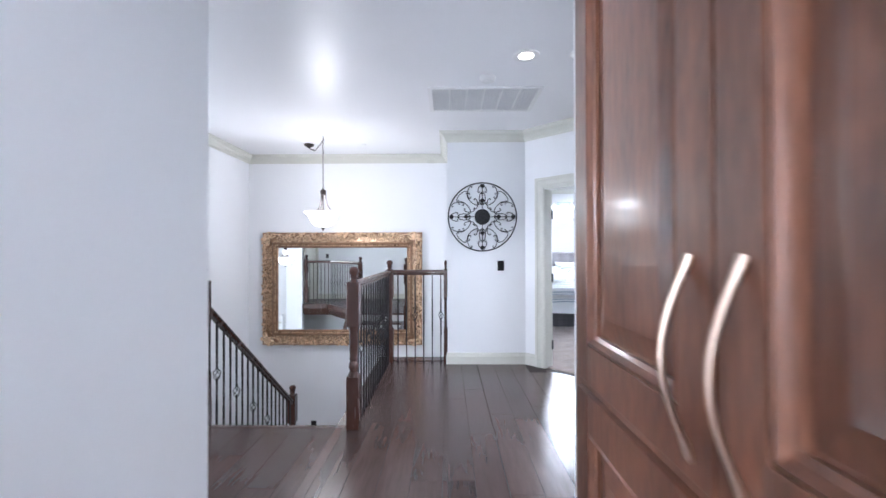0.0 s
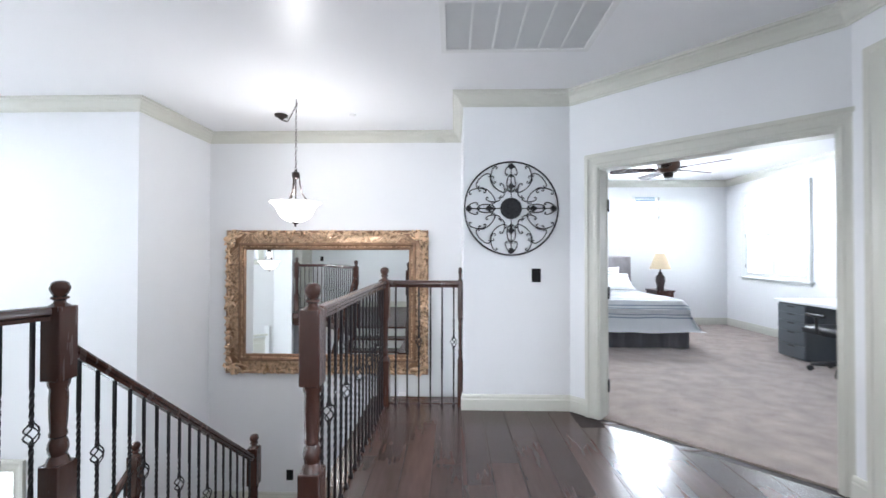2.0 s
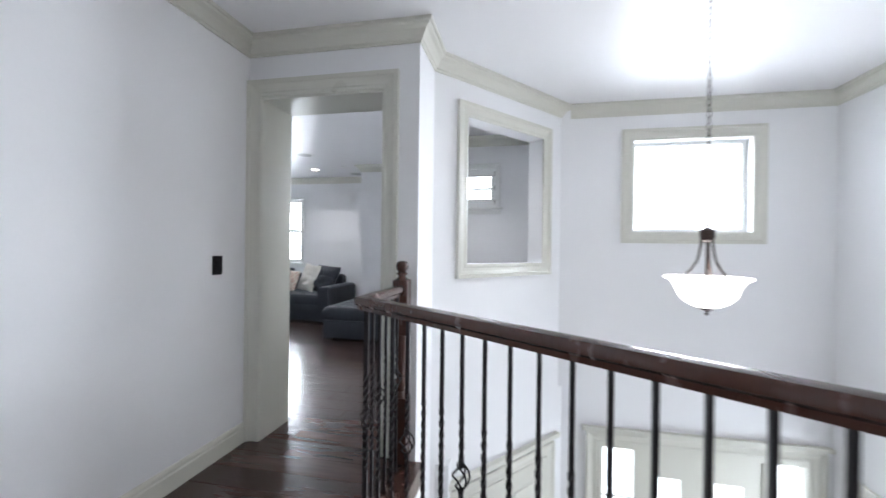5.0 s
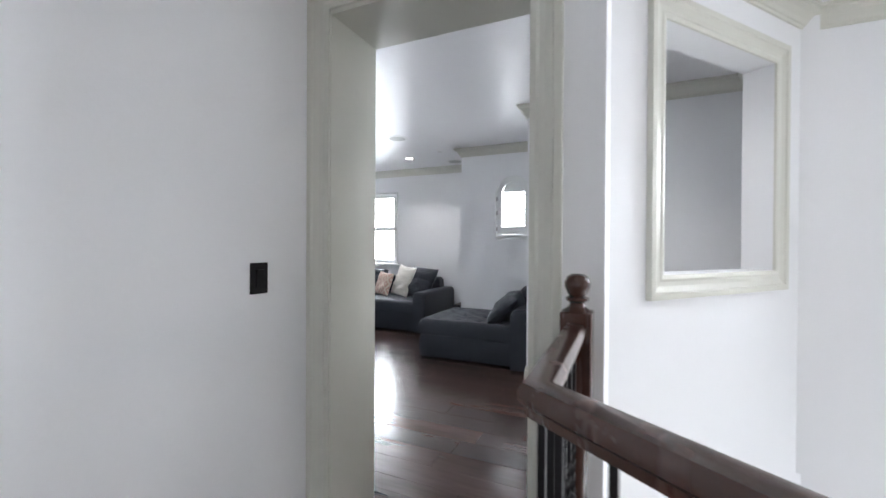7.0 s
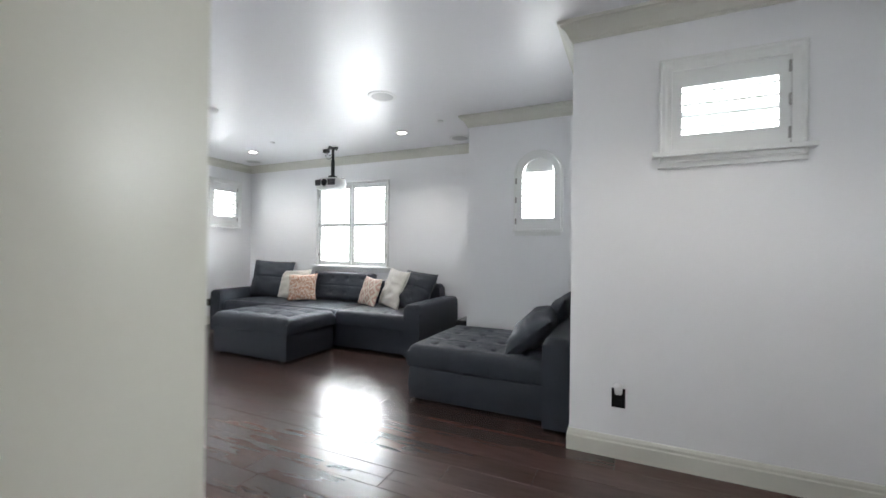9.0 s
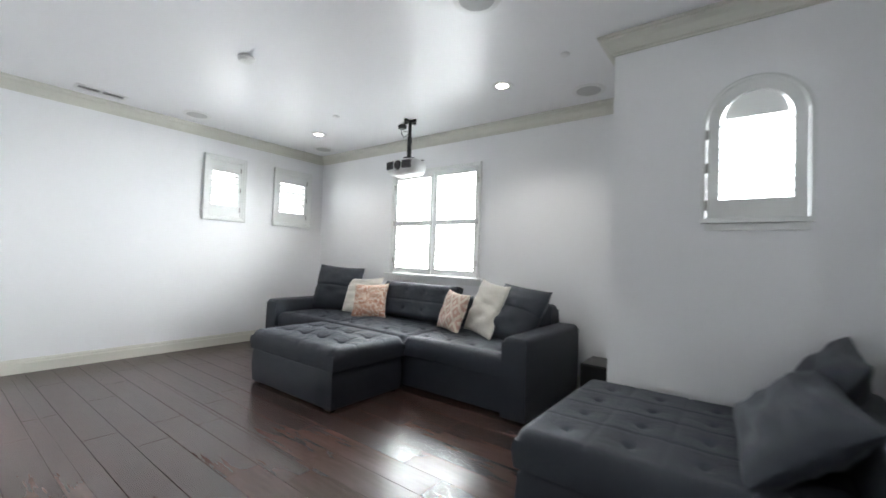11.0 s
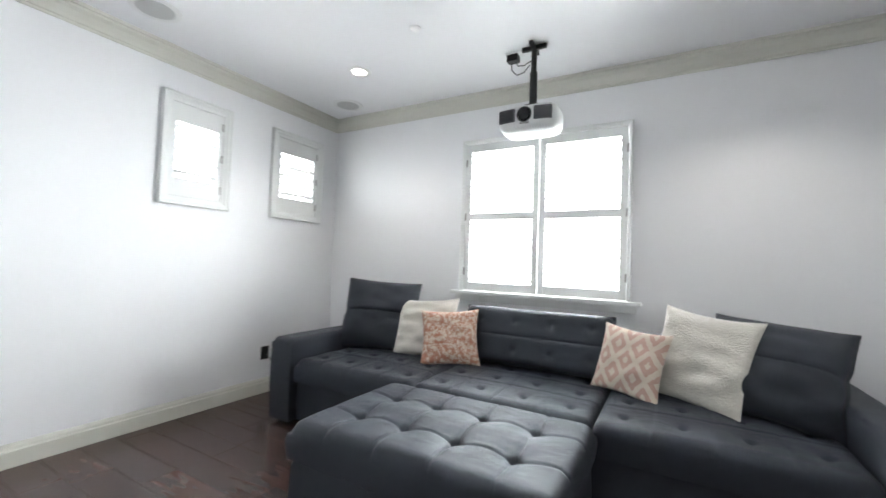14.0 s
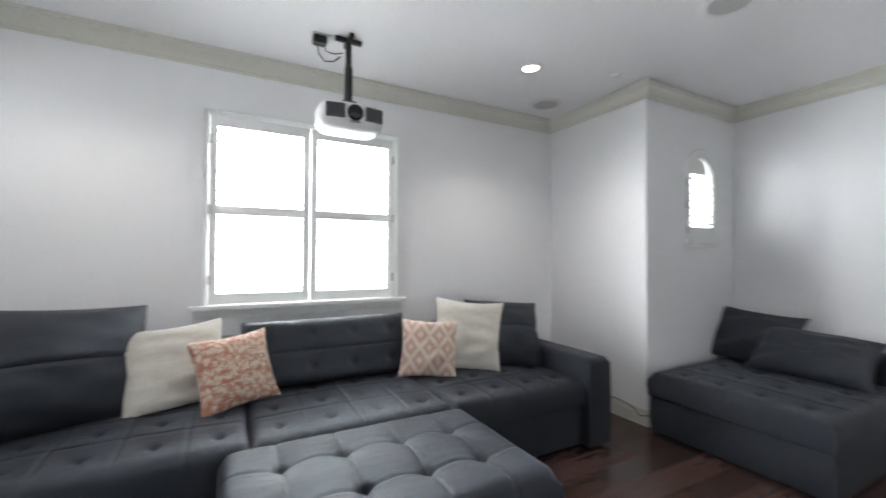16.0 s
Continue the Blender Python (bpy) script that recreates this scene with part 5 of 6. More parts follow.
chaise = thing("armless_sofa", (-4.68, 2.9, 0), "charcoal fabric tufted lounge seat standing in the alcove", "sofa")
soft_box("base", chaise, -0.57, 0.50, -0.62, 0.68, 0.02, 0.285, 0.02, crown_h=0)
soft_box("seat_cushion", chaise, -0.58, 0.51, -0.64, 0.52, 0.285, 0.465, 0.055, tufts=grid_tufts(1.09, 1.16, 4, 4, 0.05, 0.05), seams=[("x", 0.3), ("x", 0.545), ("x", 0.79), ("y", 0.3), ("y", 0.58), ("y", 0.86)], depth=0.018, n=110)
soft_box("backrest", chaise, -0.57, 0.62, 0.52, 0.71, 0.02, 0.66, 0.05, crown_h=0.004)
for x in (-0.5, 0.42):
    for y in (-0.55, 0.6):
        part("foot", a_box(x - 0.03, x + 0.03, y - 0.03, y + 0.03, 0, 0.022), PLASTIC_B, chaise)


def pillow_mesh(w, h, t, seed, wrinkle=0.012, n=34, seam=None):
    """A square throw pillow, thick in the middle with pointed corners, standing on its edge in x and z."""
    bm = bmesh.new()
    sides = []
    for s in (-1, 1):
        rows = []
        for j in range(n + 1):
            row = []
            for i in range(n + 1):
                u, v = 2 * i / n - 1, 2 * j / n - 1
                body = max(0, (1 - abs(u) ** 2.6) * (1 - abs(v) ** 2.6)) ** 0.55
                pinch = 1 - 0.1 * (1 - v * v) * abs(u) ** 3
                pinch_v = 1 - 0.1 * (1 - u * u) * abs(v) ** 3
                wr = wrinkle * noise.noise(Vector((u * 1.6 + seed, v * 3.4, seed * 2.0))) * body * 1.6
                fold = wrinkle * 0.8 * math.sin(7 * (u * 0.8 - v + seed)) * math.exp(-((v + 0.45) / 0.35) ** 2) * body
                crease = 0.0
                if seam is not None:
                    crease = 0.013 * math.exp(-((v - seam) / 0.03) ** 2) * min(1, body * 1.5)
                    pinch, pinch_v = 1 - 0.04 * (1 - v * v) * abs(u) ** 3 - 0.03 * math.exp(-((v - seam) / 0.12) ** 2), 1 - 0.04 * (1 - u * u) * abs(v) ** 3
                    fold += wrinkle * 0.5 * math.sin(11 * (u * 0.5 + v + seed)) * math.exp(-((v - seam + 0.3) / 0.3) ** 2) * body * (0.4 + 0.6 * abs(u))
                p = (u * w / 2 * pinch, s * (t / 2 * body + wr + fold - crease), v * h / 2 * pinch_v)
                edge = i in (0, n) or j in (0, n)
                row.append(sides[0][j][i] if (edge and s == 1) else bm.verts.new(p))
            rows.append(row)
        sides.append(rows)
    for s, rows in enumerate(sides):
        for j in range(n):
            for i in range(n):
                f = (rows[j][i], rows[j][i + 1], rows[j + 1][i + 1], rows[j + 1][i])
                bm.faces.new(f if s == 0 else f[::-1])
    return bm


def pillow(place, w, h, t, mat, label, lean=18, turn=0.0, roll=0.0, seed=1.0, wrinkle=0.012, name="throw_pillow", seam=None):
    """turn 0 faces +x; place is the middle of the lower edge."""
    p = part(name, pillow_mesh(w, h, t, seed, wrinkle, seam=seam), mat, None, "", smooth=True)
    p.matrix_world = Matrix.Translation(place) @ pose(0, 0, 0, 0, 0, 90 + turn) @ pose(0, 0, 0, -lean, 0, 0) @ pose(0, 0, h / 2 * 0.93, 0, roll, 0)
    return tagged(p, label, "pillow", "pillows on the sofas")


def pattern_material(name, kind, light, dark):
    m = material(name, light, 0.9, vary=0.08, scale=10, fine=300, bump=0.4, bump_scale=350, sheen=0.2)
    n, l = m.node_tree.nodes, m.node_tree.links
    hsv = [x for x in n if x.type == "HUE_SAT"][0]
    tc = n.new("ShaderNodeTexCoord")
    sep = n.new("ShaderNodeSeparateXYZ")
    l.new(tc.outputs["Object"], sep.inputs[0])

    def op(kind_, a, b=None):
        o = n.new("ShaderNodeMath")
        o.operation = kind_
        for i, v in enumerate((a, b)):
            if v is None:
                continue
            if isinstance(v, (int, float)):
                o.inputs[i].default_value = v
            else:
                l.new(v, o.inputs[i])
        return o.outputs[0]
    if kind == "diamond":
        noise_ = n.new("ShaderNodeTexNoise")
        noise_.inputs["Scale"].default_value = 60
        l.new(tc.outputs["Object"], noise_.inputs["Vector"])
        jag = op("MULTIPLY", noise_.outputs["Fac"], 0.16)
        a = op("ABSOLUTE", op("SUBTRACT", op("FRACT", op("MULTIPLY", sep.outputs["X"], 7.6)), 0.5))
        b = op("ABSOLUTE", op("SUBTRACT", op("FRACT", op("MULTIPLY", sep.outputs["Z"], 5.6)), 0.5))
        d = op("ADD", op("ADD", a, b), jag)
        f = op("FRACT", op("MULTIPLY", d, 2.1))
        mask = op("GREATER_THAN", f, 0.52)
    else:
        v = n.new("ShaderNodeTexVoronoi")
        v.inputs["Scale"].default_value = 38
        v.feature = "SMOOTH_F1"
        l.new(tc.outputs["Object"], v.inputs["Vector"])
        w = n.new("ShaderNodeTexWave")
        w.wave_type = "RINGS"
        w.inputs["Scale"].default_value, w.inputs["Distortion"].default_value, w.inputs["Detail Scale"].default_value = 24, 11, 2.6
        l.new(tc.outputs["Object"], w.inputs["Vector"])
        mask = op("GREATER_THAN", op("ADD", op("MULTIPLY", v.outputs["Distance"], 1.1), op("MULTIPLY", w.outputs["Fac"], 0.42)), 0.66)
    mix = n.new("ShaderNodeMix")
    mix.data_type = "RGBA"
    mix.inputs["A"].default_value, mix.inputs["B"].default_value = (*light, 1), (*dark, 1)
    l.new(mask, mix.inputs["Factor"])
    l.new(mix.outputs["Result"], hsv.inputs["Color"])
    return m


FLORAL = pattern_material("rust_floral_print", "floral", (0.66, 0.57, 0.47), (0.44, 0.20, 0.13))
IKAT = pattern_material("coral_diamond_weave", "diamond", (0.64, 0.56, 0.47), (0.52, 0.34, 0.28))
pillow((-5.90, -1.27, 0.49), 0.66, 0.62, 0.26, FABRIC, "large charcoal fabric back pillow leaning in the sofa corner", 18, 24, 3, 3.0, 0.013, "back_pillow", 0.05)
pillow((-5.93, -0.84, 0.49), 0.54, 0.5, 0.16, WHITE_FUR, "ivory plush throw pillow leaning on the sofa", 24, 12, -4, 5.2, 0.015)
pillow((-5.81, -0.53, 0.49), 0.45, 0.43, 0.14, FLORAL, "cream throw pillow with a rust floral print", 22, 22, -4, 7.7, 0.008)
pillow((-5.82, 0.66, 0.49), 0.42, 0.42, 0.13, IKAT, "cream throw pillow with coral diamond pattern", 18, -22, 4, 2.3, 0.008)
pillow((-5.85, 1.0, 0.49), 0.54, 0.56, 0.14, WHITE_FUR, "ivory plush throw pillow leaning on a dark pillow", 20, -28, 5, 8.4, 0.016)
pillow((-5.80, 1.33, 0.49), 0.62, 0.56, 0.26, FABRIC, "large charcoal fabric back pillow beside the sofa arm", 28, -18, 4, 9.9, 0.013, "back_pillow", 0.1)
pillow((-4.60, 3.08, 0.475), 0.74, 0.46, 0.24, FABRIC, "large charcoal fabric back pillow slumped on the lounge seat", 50, -84, 3, 6.1, 0.02, "back_pillow")
pillow((-5.05, 3.25, 0.465), 0.66, 0.5, 0.18, FABRIC, "charcoal fabric back pillow propped on the lounge seat", 30, -90, 4, 4.4, 0.02, "back_pillow")

# ---- projector ----
proj = thing("projector", (-5.76, 0.06, 2.11), "white home theatre projector hung from a black ceiling mount", "projector")
body, rings_p = bmesh.new(), []
for z, inset in ((0.0, 0.062), (0.008, 0.034), (0.022, 0.016), (0.045, 0.005), (0.08, 0.0), (0.13, 0.002), (0.152, 0.012), (0.164, 0.03)):
    ring = []
    for i in range(48):
        a = 2 * math.pi * i / 48
        c, s_ = math.cos(a), math.sin(a)
        ring.append(body.verts.new((math.copysign(abs(c) ** 0.5, c) * (0.145 - inset) - 0.012, math.copysign(abs(s_) ** 0.42, s_) * (0.2 - inset), z)))
    rings_p.append(ring)
for lo, hi in zip(rings_p, rings_p[1:]):
    for i in range(48):
        body.faces.new((lo[i], lo[(i + 1) % 48], hi[(i + 1) % 48], hi[i]))
body.faces.new(rings_p[0][::-1]), body.faces.new(rings_p[-1])
part("body", body, PLASTIC_W, proj, "glossy white plastic housing", smooth=True)
part("lens_ring", lathe(bmesh.new(), [(0.046, -0.02), (0.05, 0.006), (0.044, 0.01), (0.04, 0.0)], 28, Matrix.Translation((0.132, 0.0, 0.095)) @ pose(0, 0, 0, 0, 90, 0)), PLASTIC_B, proj, smooth=True)
part("lens", lathe(bmesh.new(), [(0.04, 0), (0.036, 0.008), (0.02, 0.013), (0.002, 0.015)], 24, Matrix.Translation((0.132, 0.0, 0.095)) @ pose(0, 0, 0, 0, 90, 0)), material("lens_glass", (0.01, 0.01, 0.014), 0.08, vary=0.02, bump=0), proj, "dark glass lens", smooth=True)
VENT = material("grey_vent_plastic", (0.10, 0.10, 0.11), 0.5, vary=0.1, bump=0)
for s in (-1, 1):
    turned = Matrix.Translation((0.124, s * 0.118, 0.097)) @ pose(0, 0, 0, 0, 0, s * 9)
    g = part("grille", box(bmesh.new(), -0.03, 0.012, -0.057, 0.057, -0.043, 0.043, turned), VENT, proj, "dark grey vent grille", bevel=0.011, segments=3)
    for i in range(9):
        part("slat", box(bmesh.new(), 0.0125, 0.0155, -0.044 + i * 0.011 - 0.0022, -0.044 + i * 0.011 + 0.0022, -0.034, 0.034, turned), PLASTIC_B, g)
part("label_plate", a_box(0.1, 0.134, -0.03, 0.03, 0.036, 0.046), handle_steel, proj)
for x, y in ((0.07, 0.15), (-0.1, 0.17)):
    part("mount_arm", box(bmesh.new(), 0, 0.16, -0.011, 0.011, 0.166, 0.176, Matrix.Translation((-0.045, 0.02, 0)) @ pose(0, 0, 0, 0, 0, math.degrees(math.atan2(y, x + 0.045)))), PLASTIC_B, proj)
part("mount_plate", a_box(-0.11, 0.03, -0.09, 0.09, 0.164, 0.1745), PLASTIC_B, proj)
part("mount_block", a_box(-0.09, 0.0, -0.045, 0.045, 0.172, 0.215), PLASTIC_B, proj, bevel=0.008)
part("pole", tube(tube(bmesh.new(), [(-0.045, 0, 0.21), (-0.045, 0, 0.44)], 0.026, 14), [(-0.045, 0, 0.43), (-0.045, 0, CEIL - 2.115)], 0.019, 14), PLASTIC_B, proj, smooth=True)
arms = bmesh.new()
for a in range(4):
    box(arms, 0, 0.085, -0.013, 0.013, CEIL - 2.11 - 0.03, CEIL - 2.11 - 0.002, Matrix.Translation((-0.045, 0, 0)) @ pose(0, 0, 0, 0, 0, 90 * a))
part("ceiling_bracket", arms, PLASTIC_B, proj, bevel=0.003)
pl = thing("ceiling_outlet", (-5.86, -0.1, CEIL), "white ceiling outlet plate with black power adapter plugged in", "power outlet")
part("plate", a_box(-0.04, 0.04, -0.06, 0.06, -0.007, 0.0), PLASTIC_W, pl, bevel=0.002)
part("adapter", a_box(-0.03, 0.03, -0.05, 0.03, -0.055, -0.0071), PLASTIC_B, pl, bevel=0.004)
cable = bmesh.new()
tube(cable, [(0, -0.02, -0.055), (0.0, -0.02, -0.11), (0.0, 0.02, -0.155), (0.01, 0.075, -0.15), (0.02, 0.12, -0.11)], 0.004, 6)
tube(cable, [(0.01, 0.01, -0.055), (0.01, 0.03, -0.095), (0.02, 0.08, -0.105), (0.03, 0.13, -0.09)], 0.0035, 6)
part("cable", cable, PLASTIC_B, pl, "looped black cable", smooth=True)

# ---- subwoofer and cables ----
sub = thing("subwoofer", (-6.05, 2.14, 0), "black cube subwoofer on the floor beside the sofa", "loudspeaker")
part("cabinet", a_box(-0.17, 0.17, -0.15, 0.15, 0.02, 0.39), PLASTIC_B, sub, bevel=0.008)
part("grille", a_box(0.171, 0.182, -0.14, 0.14, 0.04, 0.38), material("speaker_cloth", (0.014, 0.014, 0.015), 0.9, fine=400, bump=0.4), sub, "black cloth grille", bevel=0.004)
for x in (-0.13, 0.13):
    for y in (-0.11, 0.11):
        part("foot", lathe(bmesh.new(), [(0.018, 0), (0.02, 0.021)], 10, Matrix.Translation((x, y, 0))), PLASTIC_B, sub)
wire = bmesh.new()
tube(wire, [(-5.9, 2.31, 0.02), (-5.75, 2.315, 0.12), (-5.6, 2.318, 0.15), (-5.45, 2.32, 0.13), (-5.36, 2.31, 0.08), (-5.30, 2.32, 0.1), (-5.3, 2.5, 0.05)], 0.004, 6)
tagged(part("cable", wire, PLASTIC_B, None, "", smooth=True), "loose black cable running along the baseboard", "cable")
wire = bmesh.new()
tube(wire, [(-5.62, -2.315, 0.35), (-5.66, -2.30, 0.3), (-5.72, -2.295, 0.24), (-5.85, -2.305, 0.2), (-6.0, -2.31, 0.14)], 0.004, 6)
tagged(part("cable", wire, PLASTIC_B, None, "", smooth=True), "black cable hanging from the outlet behind the sofa", "cable")

# ---- bedroom ----
LINEN = material("white_striped_duvet", (0.72, 0.73, 0.75), 0.9, vary=0.05, scale=6, fine=200, bump=0.4, bump_scale=40)
nn, ll = LINEN.node_tree.nodes, LINEN.node_tree.links
hs = [x for x in nn if x.type == "HUE_SAT"][0]
tcn, sx_ = nn.new("ShaderNodeTexCoord"), nn.new("ShaderNodeSeparateXYZ")
ll.new(tcn.outputs["Object"], sx_.inputs[0])
rampn = nn.new("ShaderNodeValToRGB")
mr = nn.new("ShaderNodeMapRange")
mr.inputs["From Min"].default_value, mr.inputs["From Max"].default_value = -0.65, 1.55
sumn = nn.new("ShaderNodeMath")
sumn.operation = "ADD"
ll.new(sx_.outputs["Y"], sumn.inputs[0]), ll.new(sx_.outputs["Z"], sumn.inputs[1])
ll.new(sumn.outputs[0], mr.inputs["Value"])
ll.new(mr.outputs["Result"], rampn.inputs["Fac"])
er = rampn.color_ramp
er.interpolation = "CONSTANT"
er.elements[0].position, er.elements[0].color = 0.0, (0.84, 0.85, 0.86, 1)
er.elements[1].position, er.elements[1].color = 0.99, (0.84, 0.85, 0.86, 1)
for c0 in (0.07, 0.10, 0.13, 0.16, 0.27, 0.30, 0.33, 0.52, 0.55, 0.76, 0.79):
    e = er.elements.new(c0)
    e.color = (0.36, 0.42, 0.5, 1)
    e = er.elements.new(c0 + 0.009)
    e.color = (0.84, 0.85, 0.86, 1)
ll.new(rampn.outputs["Color"], hs.inputs["Color"])
GREY_FAB = material("grey_linen", (0.30, 0.28, 0.29), 0.9, vary=0.1, fine=250, bump=0.3, sheen=0.3)
SKIRT = material("charcoal_bed_skirt", (0.10, 0.095, 0.10), 0.9, vary=0.12, fine=150, bump=0.3)
bed = thing("bed", (4.72, 10.95, 0), "bed with a white striped duvet, dark skirt and tufted grey headboard", "bed")
part("box_spring", a_box(-0.98, 0.98, -0.85, 1.02, 0.08, 0.33), SKIRT, bed)
skirt = bmesh.new()
fold = [(-1.0 + 2.0 * i / 60, -0.87 - 0.012 * math.sin(i * 1.3) - 0.006 * math.sin(i * 0.37)) for i in range(61)]
sides = [(1.0 + 0.01 * math.sin(i * 1.2), -0.87 + 1.87 * i / 50) for i in range(1, 51)]
outl = fold + sides + [(x, y) for x, y in [(0.98, 1.0), (0.98, -0.85), (-0.98, -0.85)]]
prism(skirt, outl, 0.012, 0.36)
part("bed_skirt", skirt, SKIRT, bed, "pleated charcoal bed skirt")
duvet = bmesh.new()
NX, NY = 46, 46
rows = []
for j in range(NY + 1):
    row = []
    for i in range(NX + 1):
        x, y = -1.2 + 2.4 * i / NX, -1.14 + 1.86 * j / NY
        ex, ey = max(0, abs(x) - 0.94), max(0, -0.85 - y)
        drop = min(0.40, 1.25 * math.hypot(ex, ey) + 0.9 * (ex * ex + ey * ey))
        z = 0.69 - drop * 1.05 + 0.012 * noise.noise(Vector((x * 3, y * 3, 1))) + 0.02 * noise.noise(Vector((x, y, 4)))
        row.append(duvet.verts.new((x - (0.06 * math.copysign(1, x) if ex > 0.1 else 0), y + (0.08 if ey > 0.1 else 0) + 0.01 * math.sin(9 * x) * (ey > 0.05), z)))
    rows.append(row)
for j in range(NY):
    for i in range(NX):
        duvet.faces.new((rows[j][i], rows[j][i + 1], rows[j + 1][i + 1], rows[j + 1][i]))
bmesh.ops.solidify(duvet, geom=duvet.faces, thickness=0.05)
part("duvet", duvet, LINEN, bed, "white duvet with grey-blue stripes", smooth=True)
part("mattress", a_box(-0.96, 0.96, -0.83, 1.02, 0.33, 0.61), LINEN, bed, bevel=0.03)
head = cushion_mesh(2.06, 0.72, 0.09, 0.03, tufts=grid_tufts(2.06, 0.72, 9, 4), depth=0.02, n=34)
hb = part("headboard", head, GREY_FAB, bed, "button-tufted grey upholstered headboard", smooth=True)
hb.matrix_basis = Matrix.Translation((-0.0, 1.13, 0.95)) @ pose(0, 0, 0, 90, 0, 0)
for x in (-0.9, 0.9):
    part("leg", a_box(x - 0.04, x + 0.04, 1.03, 1.09, 0.008, 0.6), SKIRT, bed)
for x, y, tl in ((-0.45, 0.82, 20), (0.05, 0.74, 48), (0.62, 0.70, 52), (0.45, 0.86, 22)):
    p = part("bed_pillow", pillow_mesh(0.68, 0.45, 0.18, 3.3 + x, 0.01, 18), LINEN, None, "", smooth=True)
    p.matrix_world = Matrix.Translation((4.72 + x, 10.95 + y, 0.71)) @ pose(0, 0, 0, -tl, 0, 0) @ pose(0, 0, 0.2, 0, 0, 0)
    tagged(p, "white striped bed pillow leaning on the headboard", "pillow", "pillows on the bed")

ns = thing("nightstand", (6.19, 11.82, 0), "small dark wood nightstand beside the bed", "nightstand")
part("body", a_box(-0.15, 0.15, -0.2, 0.2, 0.1, 0.66), DARKWOOD, ns, bevel=0.004)
part("top", a_box(-0.165, 0.165, -0.22, 0.22, 0.66, 0.69), DARKWOOD, ns, bevel=0.005)
for z in (0.24, 0.5):
    d = part("drawer", a_box(-0.13, 0.13, -0.212, -0.2, z - 0.11, z + 0.11), DARKWOOD, ns, bevel=0.003)
    part("knob", lathe(bmesh.new(), [(0.006, 0), (0.014, 0.012), (0.003, 0.02)], 10, Matrix.Translation((0, -0.212, z)) @ pose(0, 0, 0, 90, 0, 0)), BRONZE, d)
for x in (-0.12, 0.12):
    for y in (-0.16, 0.16):
        part("leg", a_box(x - 0.02, x + 0.02, y - 0.02, y + 0.02, 0.006, 0.1), DARKWOOD, ns)
tl = thing("table_lamp", (6.19, 11.8, 0.69), "table lamp with a dark bulbous base and a tan shade", "table lamp")
part("base", lathe(bmesh.new(), [(0.06, 0), (0.066, 0.02), (0.062, 0.06), (0.078, 0.13), (0.084, 0.19), (0.07, 0.25), (0.034, 0.29), (0.038, 0.31), (0.016, 0.33), (0.012, 0.40)], 24), material("dark_ceramic", (0.03, 0.016, 0.018), 0.2, vary=0.3, scale=12), tl, "glazed dark brown base", smooth=True)
part("shade", lathe(bmesh.new(), [(0.18, 0.38), (0.085, 0.66), (0.08, 0.66), (0.175, 0.38)], 32), material("tan_lampshade", (0.58, 0.46, 0.31), 0.8, vary=0.08), tl, "tan fabric shade", smooth=True)

desk = thing("desk", (7.02, 9.5, 0), "white desk top on a dark grey drawer unit", "desk")
part("desktop", a_box(-0.32, 0.55, -0.64, 0.32, 0.72, 0.755), PLASTIC_W, desk, bevel=0.004)
GREYPAINT = material("slate_grey_paint", (0.075, 0.085, 0.095), 0.45, vary=0.06)
unit = part("drawer_unit", a_box(-0.28, 0.26, -0.14, 0.28, 0.02, 0.72), GREYPAINT, desk, "slate grey drawer unit", bevel=0.003)
zc = 0.03
for hgt in (0.17, 0.17, 0.12, 0.11, 0.1):
    part("drawer", a_box(-0.298, -0.281, -0.135, 0.275, zc, zc + hgt - 0.008), GREYPAINT, unit, bevel=0.003)
    # a thin black plate on the front paints the shade of a hand slot
    part("slot_shade_plate", a_box(-0.2995, -0.2981, 0.02, 0.12, zc + hgt - 0.035, zc + hgt - 0.014), PLASTIC_B, unit)
    zc += hgt
for x in (-0.28, 0.48):
    part("leg", a_box(x, x + 0.04, -0.62, -0.58, 0.006, 0.72), GREYPAINT, desk)

chair = thing("office_chair", (6.72, 8.86, 0), "black mesh office chair on a wheeled base at the desk", "chair")
part("seat", cushion_mesh(0.5, 0.48, 0.09, 0.04), PLASTIC_B, chair, smooth=True).location = (0, 0, 0.44)
back = [(0.2 * math.cos(a) * (1 + 0.12 * math.sin(a)), 0.0, 0.82 + 0.22 * math.sin(a)) for a in [2 * math.pi * i / 24 for i in range(25)]]
part("back_frame", tube(bmesh.new(), [(x * 1.2, -0.22 - 0.05 * math.cos(x * 6), z) for x, _, z in back], 0.016, 8), PLASTIC_B, chair, smooth=True)
mesh_b = bmesh.new()
for i in range(15):
    x = -0.2 + i * 0.4 / 14
    hgt = 0.2 * math.sqrt(max(0.02, 1 - (x / 0.22) ** 2))
    tube(mesh_b, [(x, -0.23, 0.82 - hgt), (x, -0.25, 0.82), (x, -0.23, 0.82 + hgt)], 0.0025, 4)
tagged(part("back_mesh", mesh_b, PLASTIC_B, chair, "open black mesh back"), kind="stuff")
part("back_post", tube(bmesh.new(), [(0, -0.08, 0.43), (0, -0.26, 0.46), (0, -0.25, 0.64)], 0.02, 8), PLASTIC_B, chair)
part("column", tube(bmesh.new(), [(0, 0, 0.1), (0, 0, 0.44)], 0.026, 12), PLASTIC_B, chair)
